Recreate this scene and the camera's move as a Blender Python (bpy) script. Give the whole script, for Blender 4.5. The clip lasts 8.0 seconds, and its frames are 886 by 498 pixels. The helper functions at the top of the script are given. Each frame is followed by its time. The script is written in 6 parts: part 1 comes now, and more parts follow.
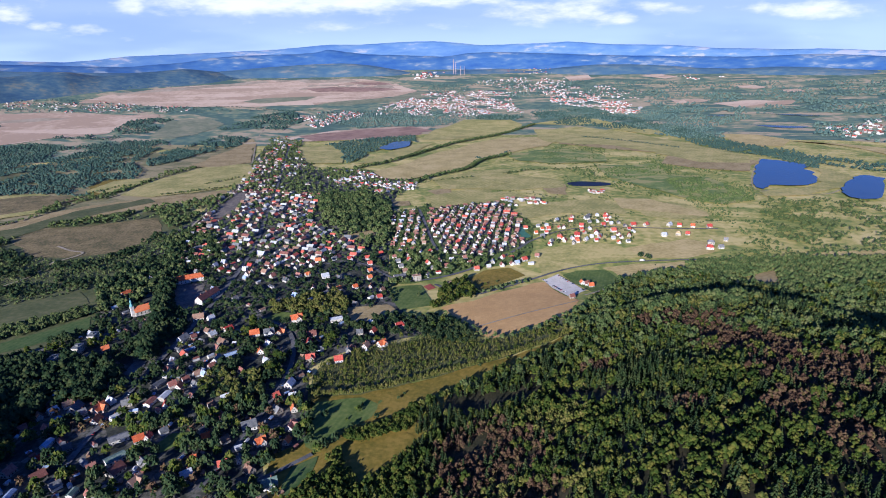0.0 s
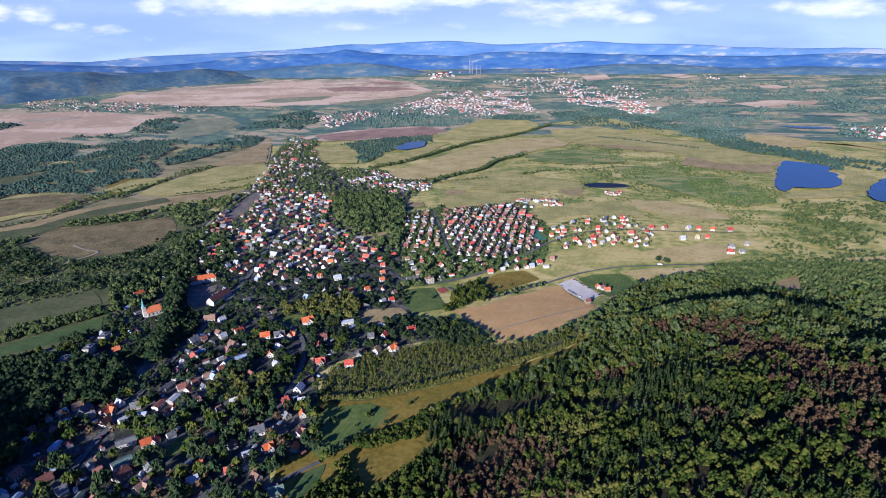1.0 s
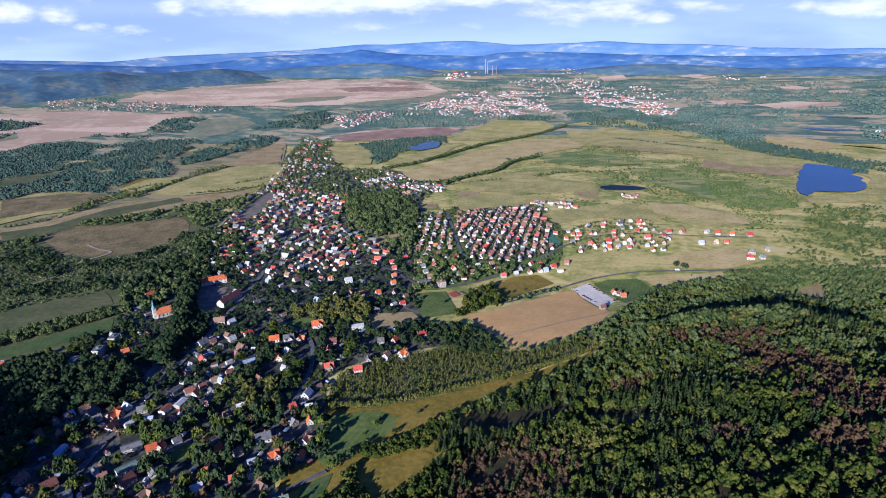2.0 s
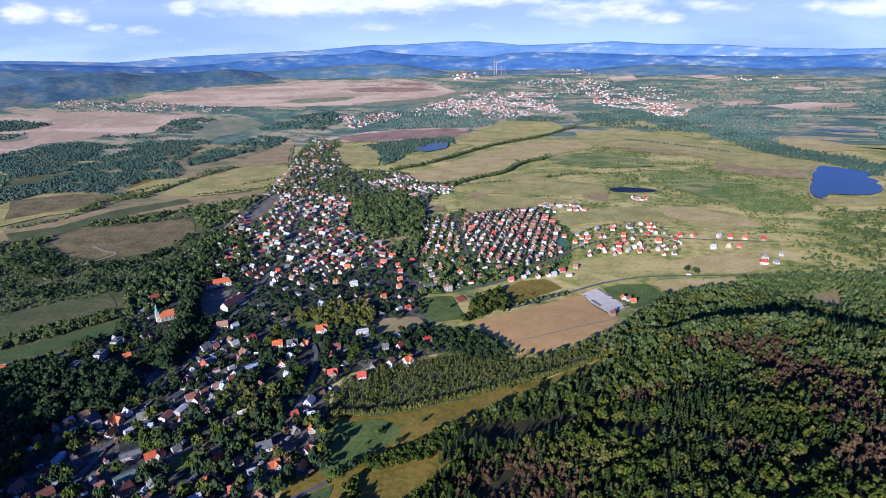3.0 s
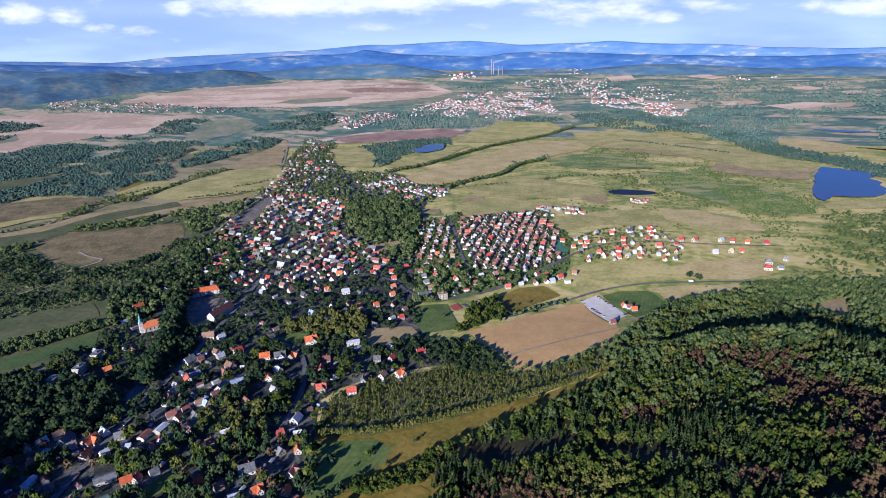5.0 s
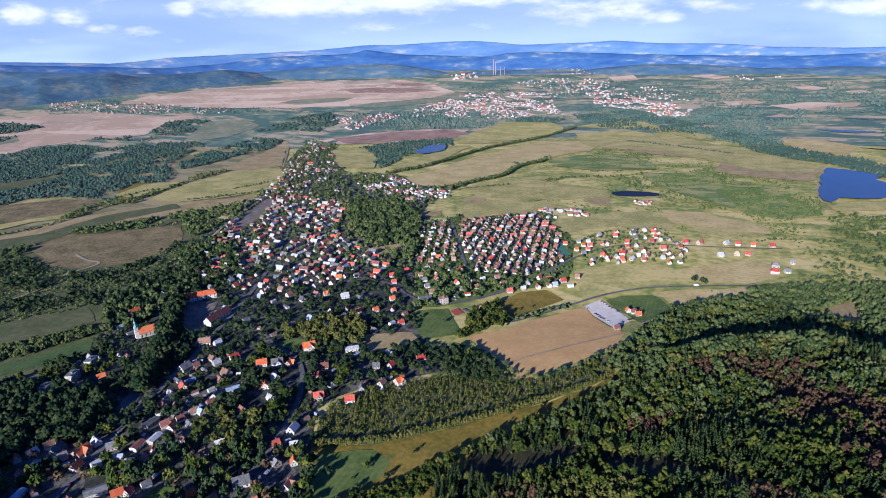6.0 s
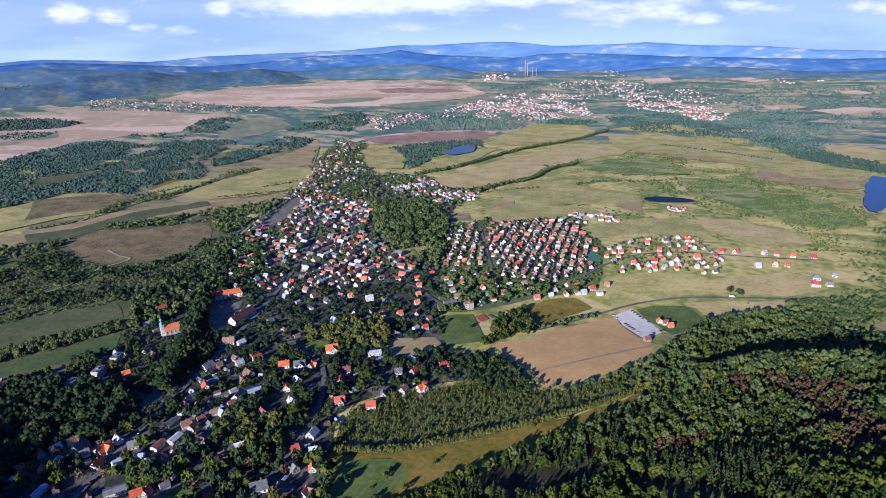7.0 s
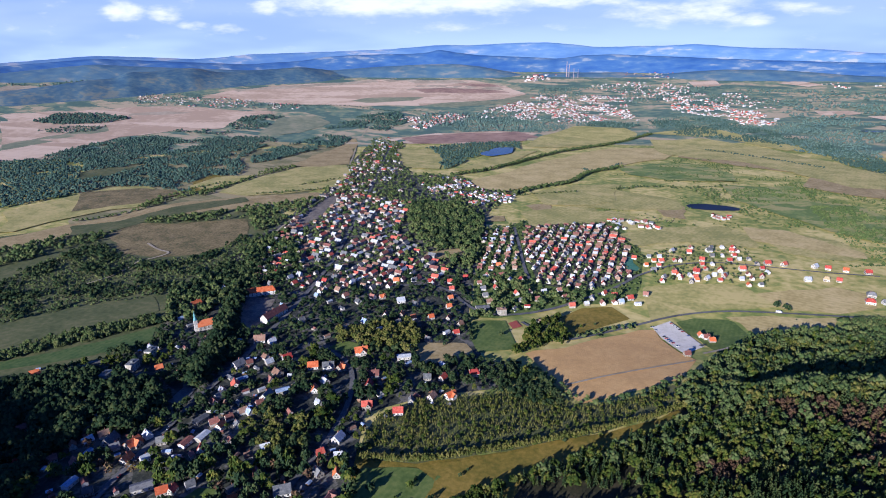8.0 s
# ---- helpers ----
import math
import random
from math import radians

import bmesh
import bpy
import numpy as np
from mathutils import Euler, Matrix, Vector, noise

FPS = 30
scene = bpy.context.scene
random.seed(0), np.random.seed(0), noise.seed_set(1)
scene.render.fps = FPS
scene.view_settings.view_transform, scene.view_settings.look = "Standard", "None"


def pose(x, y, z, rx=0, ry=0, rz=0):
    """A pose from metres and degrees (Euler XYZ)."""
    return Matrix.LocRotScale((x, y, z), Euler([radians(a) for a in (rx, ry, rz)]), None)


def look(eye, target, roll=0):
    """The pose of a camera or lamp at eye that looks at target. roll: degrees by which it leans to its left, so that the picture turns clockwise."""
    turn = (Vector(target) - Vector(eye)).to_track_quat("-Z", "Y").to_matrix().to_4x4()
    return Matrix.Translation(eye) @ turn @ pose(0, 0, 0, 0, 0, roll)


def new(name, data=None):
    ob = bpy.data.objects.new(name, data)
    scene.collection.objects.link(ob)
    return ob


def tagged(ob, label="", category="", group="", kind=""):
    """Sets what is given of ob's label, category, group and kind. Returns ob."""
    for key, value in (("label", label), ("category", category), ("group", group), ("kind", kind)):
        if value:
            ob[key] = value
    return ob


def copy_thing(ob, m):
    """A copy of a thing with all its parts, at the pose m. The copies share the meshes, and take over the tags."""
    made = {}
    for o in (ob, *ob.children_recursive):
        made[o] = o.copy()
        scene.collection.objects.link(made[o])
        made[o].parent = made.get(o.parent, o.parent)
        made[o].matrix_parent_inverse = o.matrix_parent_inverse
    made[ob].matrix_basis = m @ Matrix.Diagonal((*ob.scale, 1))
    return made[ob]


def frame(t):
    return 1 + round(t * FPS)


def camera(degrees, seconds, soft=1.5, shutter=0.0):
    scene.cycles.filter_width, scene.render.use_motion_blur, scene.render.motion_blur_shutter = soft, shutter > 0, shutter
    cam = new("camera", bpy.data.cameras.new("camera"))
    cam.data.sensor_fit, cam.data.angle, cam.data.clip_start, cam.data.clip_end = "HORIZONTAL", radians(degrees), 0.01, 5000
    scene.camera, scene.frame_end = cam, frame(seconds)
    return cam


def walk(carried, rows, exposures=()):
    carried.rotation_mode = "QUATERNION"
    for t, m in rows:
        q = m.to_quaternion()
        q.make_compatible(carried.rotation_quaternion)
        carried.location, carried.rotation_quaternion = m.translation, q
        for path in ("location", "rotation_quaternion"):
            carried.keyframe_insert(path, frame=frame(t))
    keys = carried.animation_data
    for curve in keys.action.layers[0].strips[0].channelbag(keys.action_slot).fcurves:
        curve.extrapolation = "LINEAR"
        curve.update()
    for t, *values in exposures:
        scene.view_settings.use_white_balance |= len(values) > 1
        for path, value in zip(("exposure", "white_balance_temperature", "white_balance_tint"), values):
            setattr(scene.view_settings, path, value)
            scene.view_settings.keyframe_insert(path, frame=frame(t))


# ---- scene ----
cam = camera(74.0, 8.0, soft=1.0)
METRES, EYE, TILT, LEAN, TURN = 125.2, 360.0, 0.0, 0.0, 0.0
ROWS = [
    (0.0, 0.0, 0.0, 0.0, -0.49, -18.73, 1.45),
    (0.5, 0.0146, 0.0556, -0.001, 0.25, -18.73, 1.49),
    (1.0, 0.0263, 0.1164, -0.0005, 1.07, -18.73, 1.51),
    (1.5, 0.037, 0.1743, 0.0005, 1.75, -18.71, 1.5),
    (2.0, 0.0485, 0.2389, 0.0004, 2.55, -18.68, 1.49),
    (3.5, 0.0721, 0.4234, 0.0032, 3.46, -18.62, 1.54),
    (4.0, 0.0792, 0.4893, 0.003, 3.31, -18.63, 1.58),
    (4.5, 0.084, 0.5502, 0.003, 3.14, -18.65, 1.59),
    (6.0, 0.1003, 0.7429, 0.0059, 3.34, -18.64, 1.67),
    (6.5, 0.0997, 0.8025, 0.0072, 4.39, -18.58, 1.55),
    (7.0, 0.1041, 0.8684, 0.0084, 6.29, -18.52, 1.31),
    (7.5, 0.1046, 0.9273, 0.0101, 8.12, -18.5, 1.05),
    (8.0, 0.1059, 0.9918, 0.0127, 10.07, -18.46, 0.8),
]
walk(cam, [(t, pose(0, 0, EYE, TILT, LEAN, TURN) @ pose(METRES * x, METRES * y, METRES * z, 90 + pitch, roll, yaw)) for t, x, y, z, yaw, pitch, roll in ROWS], [(0.0, 0.8, 5250, 15), (8.0, 0.8, 5250, 15)])

# ---- world and sun ----
CLOUDS = [(-0.221, 0.080, 0.275, 0.0233, 0.9), (0.0, 0.074, 0.12, 0.011, 0.8), (-0.750, 0.0767, 0.045, 0.0220, 0.66), (-0.668, 0.0716, 0.036, 0.0180, 0.66), (-0.554, 0.0447, 0.030, 0.0095, 0.6), (-0.481, 0.0769, 0.030, 0.0127, 0.75), (-0.620, 0.0530, 0.034, 0.0080, 0.45), (0.200, 0.0545, 0.12, 0.0200, 0.7), (0.283, 0.0408, 0.042, 0.0148, 0.65), (0.594, 0.0474, 0.095, 0.0148, 0.8), (0.350, 0.0534, 0.063, 0.0110, 0.5), (-0.133, 0.0409, 0.127, 0.0106, 0.25), (0.03, 0.036, 0.10, 0.006, 0.25)]
SUN_AZIMUTH, SUN_HEIGHT = 207.0, 17.5
world = bpy.data.worlds.new("sky")
scene.world = world
world.use_nodes = True
wn, wl = world.node_tree.nodes, world.node_tree.links
wn.clear()
sky = wn.new("ShaderNodeTexSky")
sky.sky_type, sky.sun_disc = "NISHITA", False
sky.sun_elevation, sky.sun_rotation = radians(SUN_HEIGHT), radians(SUN_AZIMUTH)
sky.altitude, sky.dust_density, sky.ozone_density = 700, 0.4, 6.5
coord = wn.new("ShaderNodeTexCoord")
split = wn.new("ShaderNodeSeparateXYZ")
wl.new(coord.outputs["Generated"], split.inputs["Vector"])


def wmath(op, a, b):
    k = wn.new("ShaderNodeMath")
    k.operation = op
    for i, v in enumerate((a, b)):
        if isinstance(v, (int, float)):
            k.inputs[i].default_value = v
        else:
            wl.new(v, k.inputs[i])
    return k.outputs[0]


def wrange(value, a, b, c, d):
    k = wn.new("ShaderNodeMapRange")
    k.interpolation_type = "SMOOTHSTEP"
    for i, v in enumerate((a, b, c, d)):
        k.inputs[i + 1].default_value = v
    wl.new(value, k.inputs[0])
    return k.outputs[0]


# clouds: banks named by heading and height (tangents), torn by noise
ahead = wmath("MAXIMUM", wmath("ABSOLUTE", split.outputs["Y"], 0), 0.05)
join = wn.new("ShaderNodeCombineXYZ")
wl.new(wmath("DIVIDE", split.outputs["X"], ahead), join.inputs["X"])
wl.new(wmath("DIVIDE", split.outputs["Z"], ahead), join.inputs["Y"])
clouds = wn.new("ShaderNodeTexNoise")
clouds.inputs["Detail"].default_value, clouds.inputs["Roughness"].default_value = 6.0, 0.6
clouds.inputs["Scale"].default_value = 1.0
spread = wn.new("ShaderNodeMapping")
spread.inputs["Scale"].default_value = (14.0, 46.0, 1.0)
wl.new(join.outputs["Vector"], spread.inputs["Vector"])
wl.new(spread.outputs["Vector"], clouds.inputs["Vector"])
bank = wrange(split.outputs["Z"], 0.1, 0.3, 0.0, 0.08)
for cx, cy, rx, ry, weight in CLOUDS:
    place = wn.new("ShaderNodeMapping")
    place.vector_type = "TEXTURE"
    place.inputs["Location"].default_value, place.inputs["Scale"].default_value = (cx, cy, 0), (rx, ry, 1)
    wl.new(join.outputs["Vector"], place.inputs["Vector"])
    size = wn.new("ShaderNodeVectorMath")
    size.operation = "LENGTH"
    wl.new(place.outputs["Vector"], size.inputs[0])
    bank = wmath("MAXIMUM", bank, wrange(size.outputs["Value"], 0.3, 1.5, weight, 0.0))
thick = wrange(wmath("ADD", wmath("MULTIPLY", clouds.outputs["Fac"], 2.0), bank), 1.15, 2.05, 0.0, 0.86)
veil = wrange(split.outputs["Z"], 0.06, 0.14, 0.9, 0.0)


def wmix(fac, a, b):
    k = wn.new("ShaderNodeMix")
    k.data_type = "RGBA"
    for name, v in (("Factor", fac), ("A", a), ("B", b)):
        if isinstance(v, tuple):
            k.inputs[name].default_value = v
        else:
            wl.new(v, k.inputs[name])
    return k.outputs["Result"]


back = wn.new("ShaderNodeBackground")
back.inputs["Strength"].default_value = 0.05
wout = wn.new("ShaderNodeOutputWorld")
tint = wmix(wrange(split.outputs["Z"], 0.0, 0.055, 0.0, 1.0), (8.4, 9.8, 13.2, 1), (6.6, 7.7, 11.8, 1))
dim = wn.new("ShaderNodeTexNoise")
dim.inputs["Scale"].default_value, dim.inputs["Detail"].default_value = 1.0, 3.0
wide = wn.new("ShaderNodeMapping")
wide.inputs["Scale"].default_value, wide.inputs["Location"].default_value = (2.6, 14.0, 1.0), (0.4, 0.0, 0.0)
wl.new(join.outputs["Vector"], wide.inputs["Vector"])
wl.new(wide.outputs["Vector"], dim.inputs["Vector"])
tint = wmix(wrange(dim.outputs["Fac"], 0.42, 0.66, 0.0, 0.75), tint, (5.2, 6.6, 11.0, 1))
deep = wn.new("ShaderNodeMix")
deep.data_type, deep.blend_type = "RGBA", "MULTIPLY"
deep.inputs["Factor"].default_value, deep.inputs["B"].default_value = 1.0, (0.55, 0.78, 1.3, 1)
wl.new(sky.outputs["Color"], deep.inputs["A"])
wl.new(wmix(thick, wmix(veil, deep.outputs["Result"], tint), (14.0, 13.1, 12.8, 1)), back.inputs["Color"])
wl.new(back.outputs["Background"], wout.inputs["Surface"])

lamp = bpy.data.lights.new("sun", "SUN")
lamp.energy, lamp.angle, lamp.color = 5.0, radians(0.5), (1.0, 0.87, 0.68)
sun = new("sun", lamp)
az, el = radians(SUN_AZIMUTH), radians(SUN_HEIGHT)
sun.matrix_world = look((math.sin(az) * math.cos(el) * 900, math.cos(az) * math.cos(el) * 900, math.sin(el) * 900), (0, 0, 0))

# ---- materials ----
def material(name, tones, scale, stretch=1.0, *, rough=0.85, bump=0.0, bump_scale=1.0, fine=None, island=0.0, single=0.0, stripes=None, cells=None, metal=0.0, spec=0.3):
    """Two scales of noise run over the tones; island, single: lightness that varies from piece to piece, or from object to object; cells (length, width, heading, weight): parcels of their own tone."""
    m = bpy.data.materials.new(name)
    m.use_nodes = True
    n, l = m.node_tree.nodes, m.node_tree.links
    p = n["Principled BSDF"]
    p.inputs["Roughness"].default_value, p.inputs["Metallic"].default_value = rough, metal
    p.inputs["Specular IOR Level"].default_value = spec
    geo = n.new("ShaderNodeNewGeometry")
    place = n.new("ShaderNodeMapping")
    place.inputs["Scale"].default_value = (1.0, 1.0, stretch)
    l.new(geo.outputs["Position"], place.inputs["Vector"])
    big = n.new("ShaderNodeTexNoise")
    big.inputs["Scale"].default_value, big.inputs["Detail"].default_value = 1.0 / scale, 5.0
    big.inputs["Roughness"].default_value = 0.62
    l.new(place.outputs["Vector"], big.inputs["Vector"])
    fac = big.outputs["Fac"]

    def mix(a, b, weight):
        k = n.new("ShaderNodeMath")
        k.operation = "MULTIPLY_ADD"
        k.inputs[1].default_value = weight
        shift = n.new("ShaderNodeMath")
        shift.operation = "SUBTRACT"
        shift.inputs[1].default_value = 0.5
        l.new(b, shift.inputs[0])
        l.new(shift.outputs[0], k.inputs[0])
        l.new(a, k.inputs[2])
        return k.outputs[0]

    if fine:
        small = n.new("ShaderNodeTexNoise")
        small.inputs["Scale"].default_value, small.inputs["Detail"].default_value = 1.0 / fine, 3.0
        l.new(place.outputs["Vector"], small.inputs["Vector"])
        fac = mix(fac, small.outputs["Fac"], 0.7)
    if stripes:
        turn = n.new("ShaderNodeMapping")
        turn.inputs["Rotation"].default_value = (0, 0, radians(stripes[1]))
        wave = n.new("ShaderNodeTexWave")
        wave.inputs["Scale"].default_value = 0.314 / stripes[0]
        wave.inputs["Distortion"].default_value, wave.inputs["Detail"].default_value = 2.5, 3.0
        wave.inputs["Detail Scale"].default_value = 0.4
        l.new(geo.outputs["Position"], turn.inputs["Vector"])
        l.new(turn.outputs["Vector"], wave.inputs["Vector"])
        fac = mix(fac, wave.outputs["Fac"], stripes[2])
    if cells:
        lie = n.new("ShaderNodeMapping")
        lie.inputs["Rotation"].default_value = (0, 0, radians(cells[2]))
        warp = n.new("ShaderNodeVectorMath")
        warp.operation = "MULTIPLY_ADD"
        warp.inputs[1].default_value, warp.inputs[2].default_value = (1.0 / cells[0], 1.0 / cells[1], 0.0), (0.3, 0.7, 0.0)
        parcel = n.new("ShaderNodeTexVoronoi")
        parcel.inputs["Scale"].default_value = 1.0
        tone = n.new("ShaderNodeSeparateColor")
        l.new(geo.outputs["Position"], lie.inputs["Vector"])
        l.new(lie.outputs["Vector"], warp.inputs[0])
        l.new(warp.outputs["Vector"], parcel.inputs["Vector"])
        l.new(parcel.outputs["Color"], tone.inputs["Color"])
        fac = mix(fac, tone.outputs["Red"], cells[3])
    if island:
        fac = mix(fac, geo.outputs["Random Per Island"], island)
    if single:
        who = n.new("ShaderNodeObjectInfo")
        fac = mix(fac, who.outputs["Random"], single)
    ramp = n.new("ShaderNodeValToRGB")
    e = ramp.color_ramp.elements
    lo, hi = 0.32, 0.68
    e[0].position, e[0].color = lo, (*tones[0], 1)
    e[1].position, e[1].color = hi, (*tones[-1], 1)
    for i, tone in enumerate(tones[1:-1]):
        e.new(lo + (hi - lo) * (i + 1) / (len(tones) - 1)).color = (*tone, 1)
    l.new(fac, ramp.inputs["Fac"])
    l.new(ramp.outputs["Color"], p.inputs["Base Color"])
    if bump:
        rough_noise = n.new("ShaderNodeTexNoise")
        rough_noise.inputs["Scale"].default_value, rough_noise.inputs["Detail"].default_value = 1.0 / bump_scale, 4.0
        l.new(geo.outputs["Position"], rough_noise.inputs["Vector"])
        b = n.new("ShaderNodeBump")
        b.inputs["Strength"].default_value, b.inputs["Distance"].default_value = 1.0, bump
        l.new(rough_noise.outputs["Fac"], b.inputs["Height"])
        l.new(b.outputs["Normal"], p.inputs["Normal"])
    return m


GRASS = material("grassland", [(0.178, 0.221, 0.054), (0.273, 0.286, 0.078), (0.392, 0.35, 0.107), (0.499, 0.42, 0.153), (0.594, 0.49, 0.204)], 110, fine=14, bump=0.2, bump_scale=6, cells=(170, 55, 24, 0.2))
FIELD = {
    "ploughed": material("ploughed_earth", [(0.514, 0.315, 0.125), (0.568, 0.35, 0.14), (0.621, 0.395, 0.163)], 45, fine=6, stripes=(5, -52, 0.07), bump=0.25, bump_scale=2),
    "straw": material("dry_straw", [(0.37, 0.29, 0.115), (0.47, 0.37, 0.155), (0.56, 0.44, 0.21)], 60, fine=7, stripes=(9, -60, 0.08), bump=0.2, bump_scale=3),
    "stubble": material("yellow_green_grass", [(0.271, 0.261, 0.084), (0.382, 0.336, 0.117), (0.493, 0.404, 0.166)], 55, fine=7, stripes=(10, 30, 0.05), bump=0.08, bump_scale=3, cells=(120, 45, 24, 0.18)),
    "green": material("green_pasture", [(0.045, 0.088, 0.024), (0.07, 0.115, 0.034), (0.10, 0.135, 0.044)], 40, fine=5, stripes=(8, 20, 0.12), bump=0.2, bump_scale=3),
    "olive": material("olive_meadow", [(0.135, 0.115, 0.016), (0.2, 0.15, 0.023), (0.265, 0.188, 0.036)], 40, fine=5, bump=0.25, bump_scale=3),
    "pasture": material("dull_green_pasture", [(0.065, 0.083, 0.03), (0.10, 0.112, 0.044), (0.145, 0.143, 0.064)], 60, fine=8, bump=0.2, bump_scale=3),
    # field and meadow tones muted to imitate haze over the far plain
    "hazed": material("hazed_far_field", [(0.29, 0.24, 0.175), (0.37, 0.305, 0.225), (0.44, 0.365, 0.28)], 120, fine=25),
    "hazed_green": material("hazed_far_meadow", [(0.15, 0.175, 0.115), (0.20, 0.215, 0.14), (0.27, 0.26, 0.175)], 120, fine=25),
    "lawn": material("mown_lawn", [(0.072, 0.114, 0.025), (0.106, 0.15, 0.036), (0.147, 0.183, 0.049)], 30, fine=5, stripes=(6, 20, 0.1), bump=0.15, bump_scale=2),
    "dry": material("dry_meadow", [(0.25, 0.188, 0.086), (0.34, 0.26, 0.122), (0.42, 0.325, 0.172)], 45, fine=6, bump=0.25, bump_scale=3),
    "heath": material("brown_heath", [(0.095, 0.092, 0.037), (0.19, 0.146, 0.066), (0.269, 0.213, 0.103)], 40, fine=5, bump=0.3, bump_scale=3),
    "rose": material("harvested_plain", [(0.418, 0.302, 0.217), (0.522, 0.388, 0.286), (0.603, 0.462, 0.35)], 150, fine=25, cells=(420, 90, -12, 0.5)),
    "fallow": material("fallow_grass", [(0.16, 0.158, 0.075), (0.215, 0.2, 0.092), (0.27, 0.235, 0.118), (0.34, 0.285, 0.155)], 90, fine=10, bump=0.15, bump_scale=4, cells=(150, 40, 24, 0.4)),
    "marsh": material("lush_marsh_grass", [(0.13, 0.185, 0.052), (0.18, 0.235, 0.07), (0.25, 0.27, 0.085), (0.34, 0.305, 0.12)], 45, fine=8, bump=0.15, bump_scale=5, cells=(60, 30, 10, 0.5)),
    "tilled": material("reddish_tilled_earth", [(0.22, 0.14, 0.115), (0.29, 0.185, 0.145), (0.35, 0.235, 0.185)], 90, fine=25),
}
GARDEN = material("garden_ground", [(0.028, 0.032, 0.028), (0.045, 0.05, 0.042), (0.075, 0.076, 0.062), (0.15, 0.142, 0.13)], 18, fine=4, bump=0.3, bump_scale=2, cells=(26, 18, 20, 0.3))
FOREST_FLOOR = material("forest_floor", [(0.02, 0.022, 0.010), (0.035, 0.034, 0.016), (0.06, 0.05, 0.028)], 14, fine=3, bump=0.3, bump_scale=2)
ASPHALT = material("worn_asphalt", [(0.075, 0.078, 0.085), (0.12, 0.12, 0.125), (0.17, 0.165, 0.16)], 20, fine=2)
DIRT = material("dry_track_earth", [(0.27, 0.225, 0.153), (0.351, 0.297, 0.211), (0.414, 0.356, 0.261)], 14, fine=2)
COURT_RED = material("red_court_surface", [(0.30, 0.07, 0.05), (0.38, 0.10, 0.07)], 6, fine=1)
CONCRETE = material("pale_concrete", [(0.56, 0.52, 0.45), (0.66, 0.61, 0.54), (0.73, 0.68, 0.61)], 12, fine=2)
WATER = material("pond_water", [(0.016, 0.022, 0.041), (0.021, 0.028, 0.049), (0.026, 0.033, 0.056)], 60, rough=0.4, bump=0.05, bump_scale=2.5, spec=0.03)
OPEN_WATER = material("open_lake_water", [(0.062, 0.072, 0.07), (0.08, 0.09, 0.092)], 80, rough=0.14, bump=0.02, bump_scale=2.5, spec=0.3)
COURT_GRAVEL = material("trodden_court_gravel", [(0.105, 0.093, 0.083), (0.173, 0.15, 0.128), (0.255, 0.217, 0.173)], 16, fine=3)
LEAF = material("broad_leaves", [(0.02, 0.039, 0.007), (0.04, 0.063, 0.011), (0.07, 0.09, 0.015), (0.119, 0.117, 0.023)], 11, island=0.24, spec=0.1, rough=0.8, fine=4)
LEAF_DARK = material("dark_leaves", [(0.012, 0.028, 0.013), (0.022, 0.042, 0.018), (0.037, 0.058, 0.022), (0.062, 0.078, 0.028)], 12, island=0.26, spec=0.1, rough=0.8, fine=4)
NEEDLE = material("spruce_needles", [(0.012, 0.027, 0.011), (0.022, 0.04, 0.015), (0.038, 0.056, 0.019), (0.062, 0.076, 0.026)], 10, island=0.2, spec=0.1, rough=0.85, fine=4)
LEAF_BROWN = material("withered_leaves", [(0.05, 0.03, 0.019), (0.085, 0.05, 0.031), (0.119, 0.074, 0.045), (0.112, 0.087, 0.036)], 11, island=0.3, spec=0.1, rough=0.85, fine=4)
LEAF_LIGHT = material("plantation_leaves", [(0.05, 0.068, 0.015), (0.085, 0.098, 0.021), (0.125, 0.124, 0.029), (0.169, 0.152, 0.044)], 10, island=0.25, spec=0.12, rough=0.8, fine=3)
# leaf colour with haze mixed in, for woods far off
LEAF_FAR = material("hazed_far_woodland", [(0.04, 0.082, 0.07), (0.06, 0.107, 0.083), (0.086, 0.135, 0.096)], 70, island=0.2, spec=0.1, rough=0.85)
# paler trees; the tone also carries the haze of the middle distance
LEAF_PALE_HAZE = material("pale_hazed_leaves", [(0.045, 0.076, 0.027), (0.069, 0.103, 0.034), (0.102, 0.132, 0.043), (0.143, 0.157, 0.056)], 16, island=0.24, spec=0.1, rough=0.8, fine=5)
# the same for the farthest woods, lifted further towards haze
LEAF_HAZE = material("haze_tinted_woodland", [(0.091, 0.156, 0.142), (0.117, 0.185, 0.156), (0.156, 0.221, 0.168)], 110, island=0.18, spec=0.1, rough=0.9)
LEAF_MARSH = material("marsh_bushes", [(0.062, 0.102, 0.033), (0.1, 0.144, 0.044), (0.15, 0.18, 0.061)], 40, island=0.25, spec=0.1, rough=0.85)
BARK = material("grey_brown_bark", [(0.06, 0.045, 0.03), (0.11, 0.085, 0.06)], 0.6, rough=0.9, bump=0.02, bump_scale=0.1)
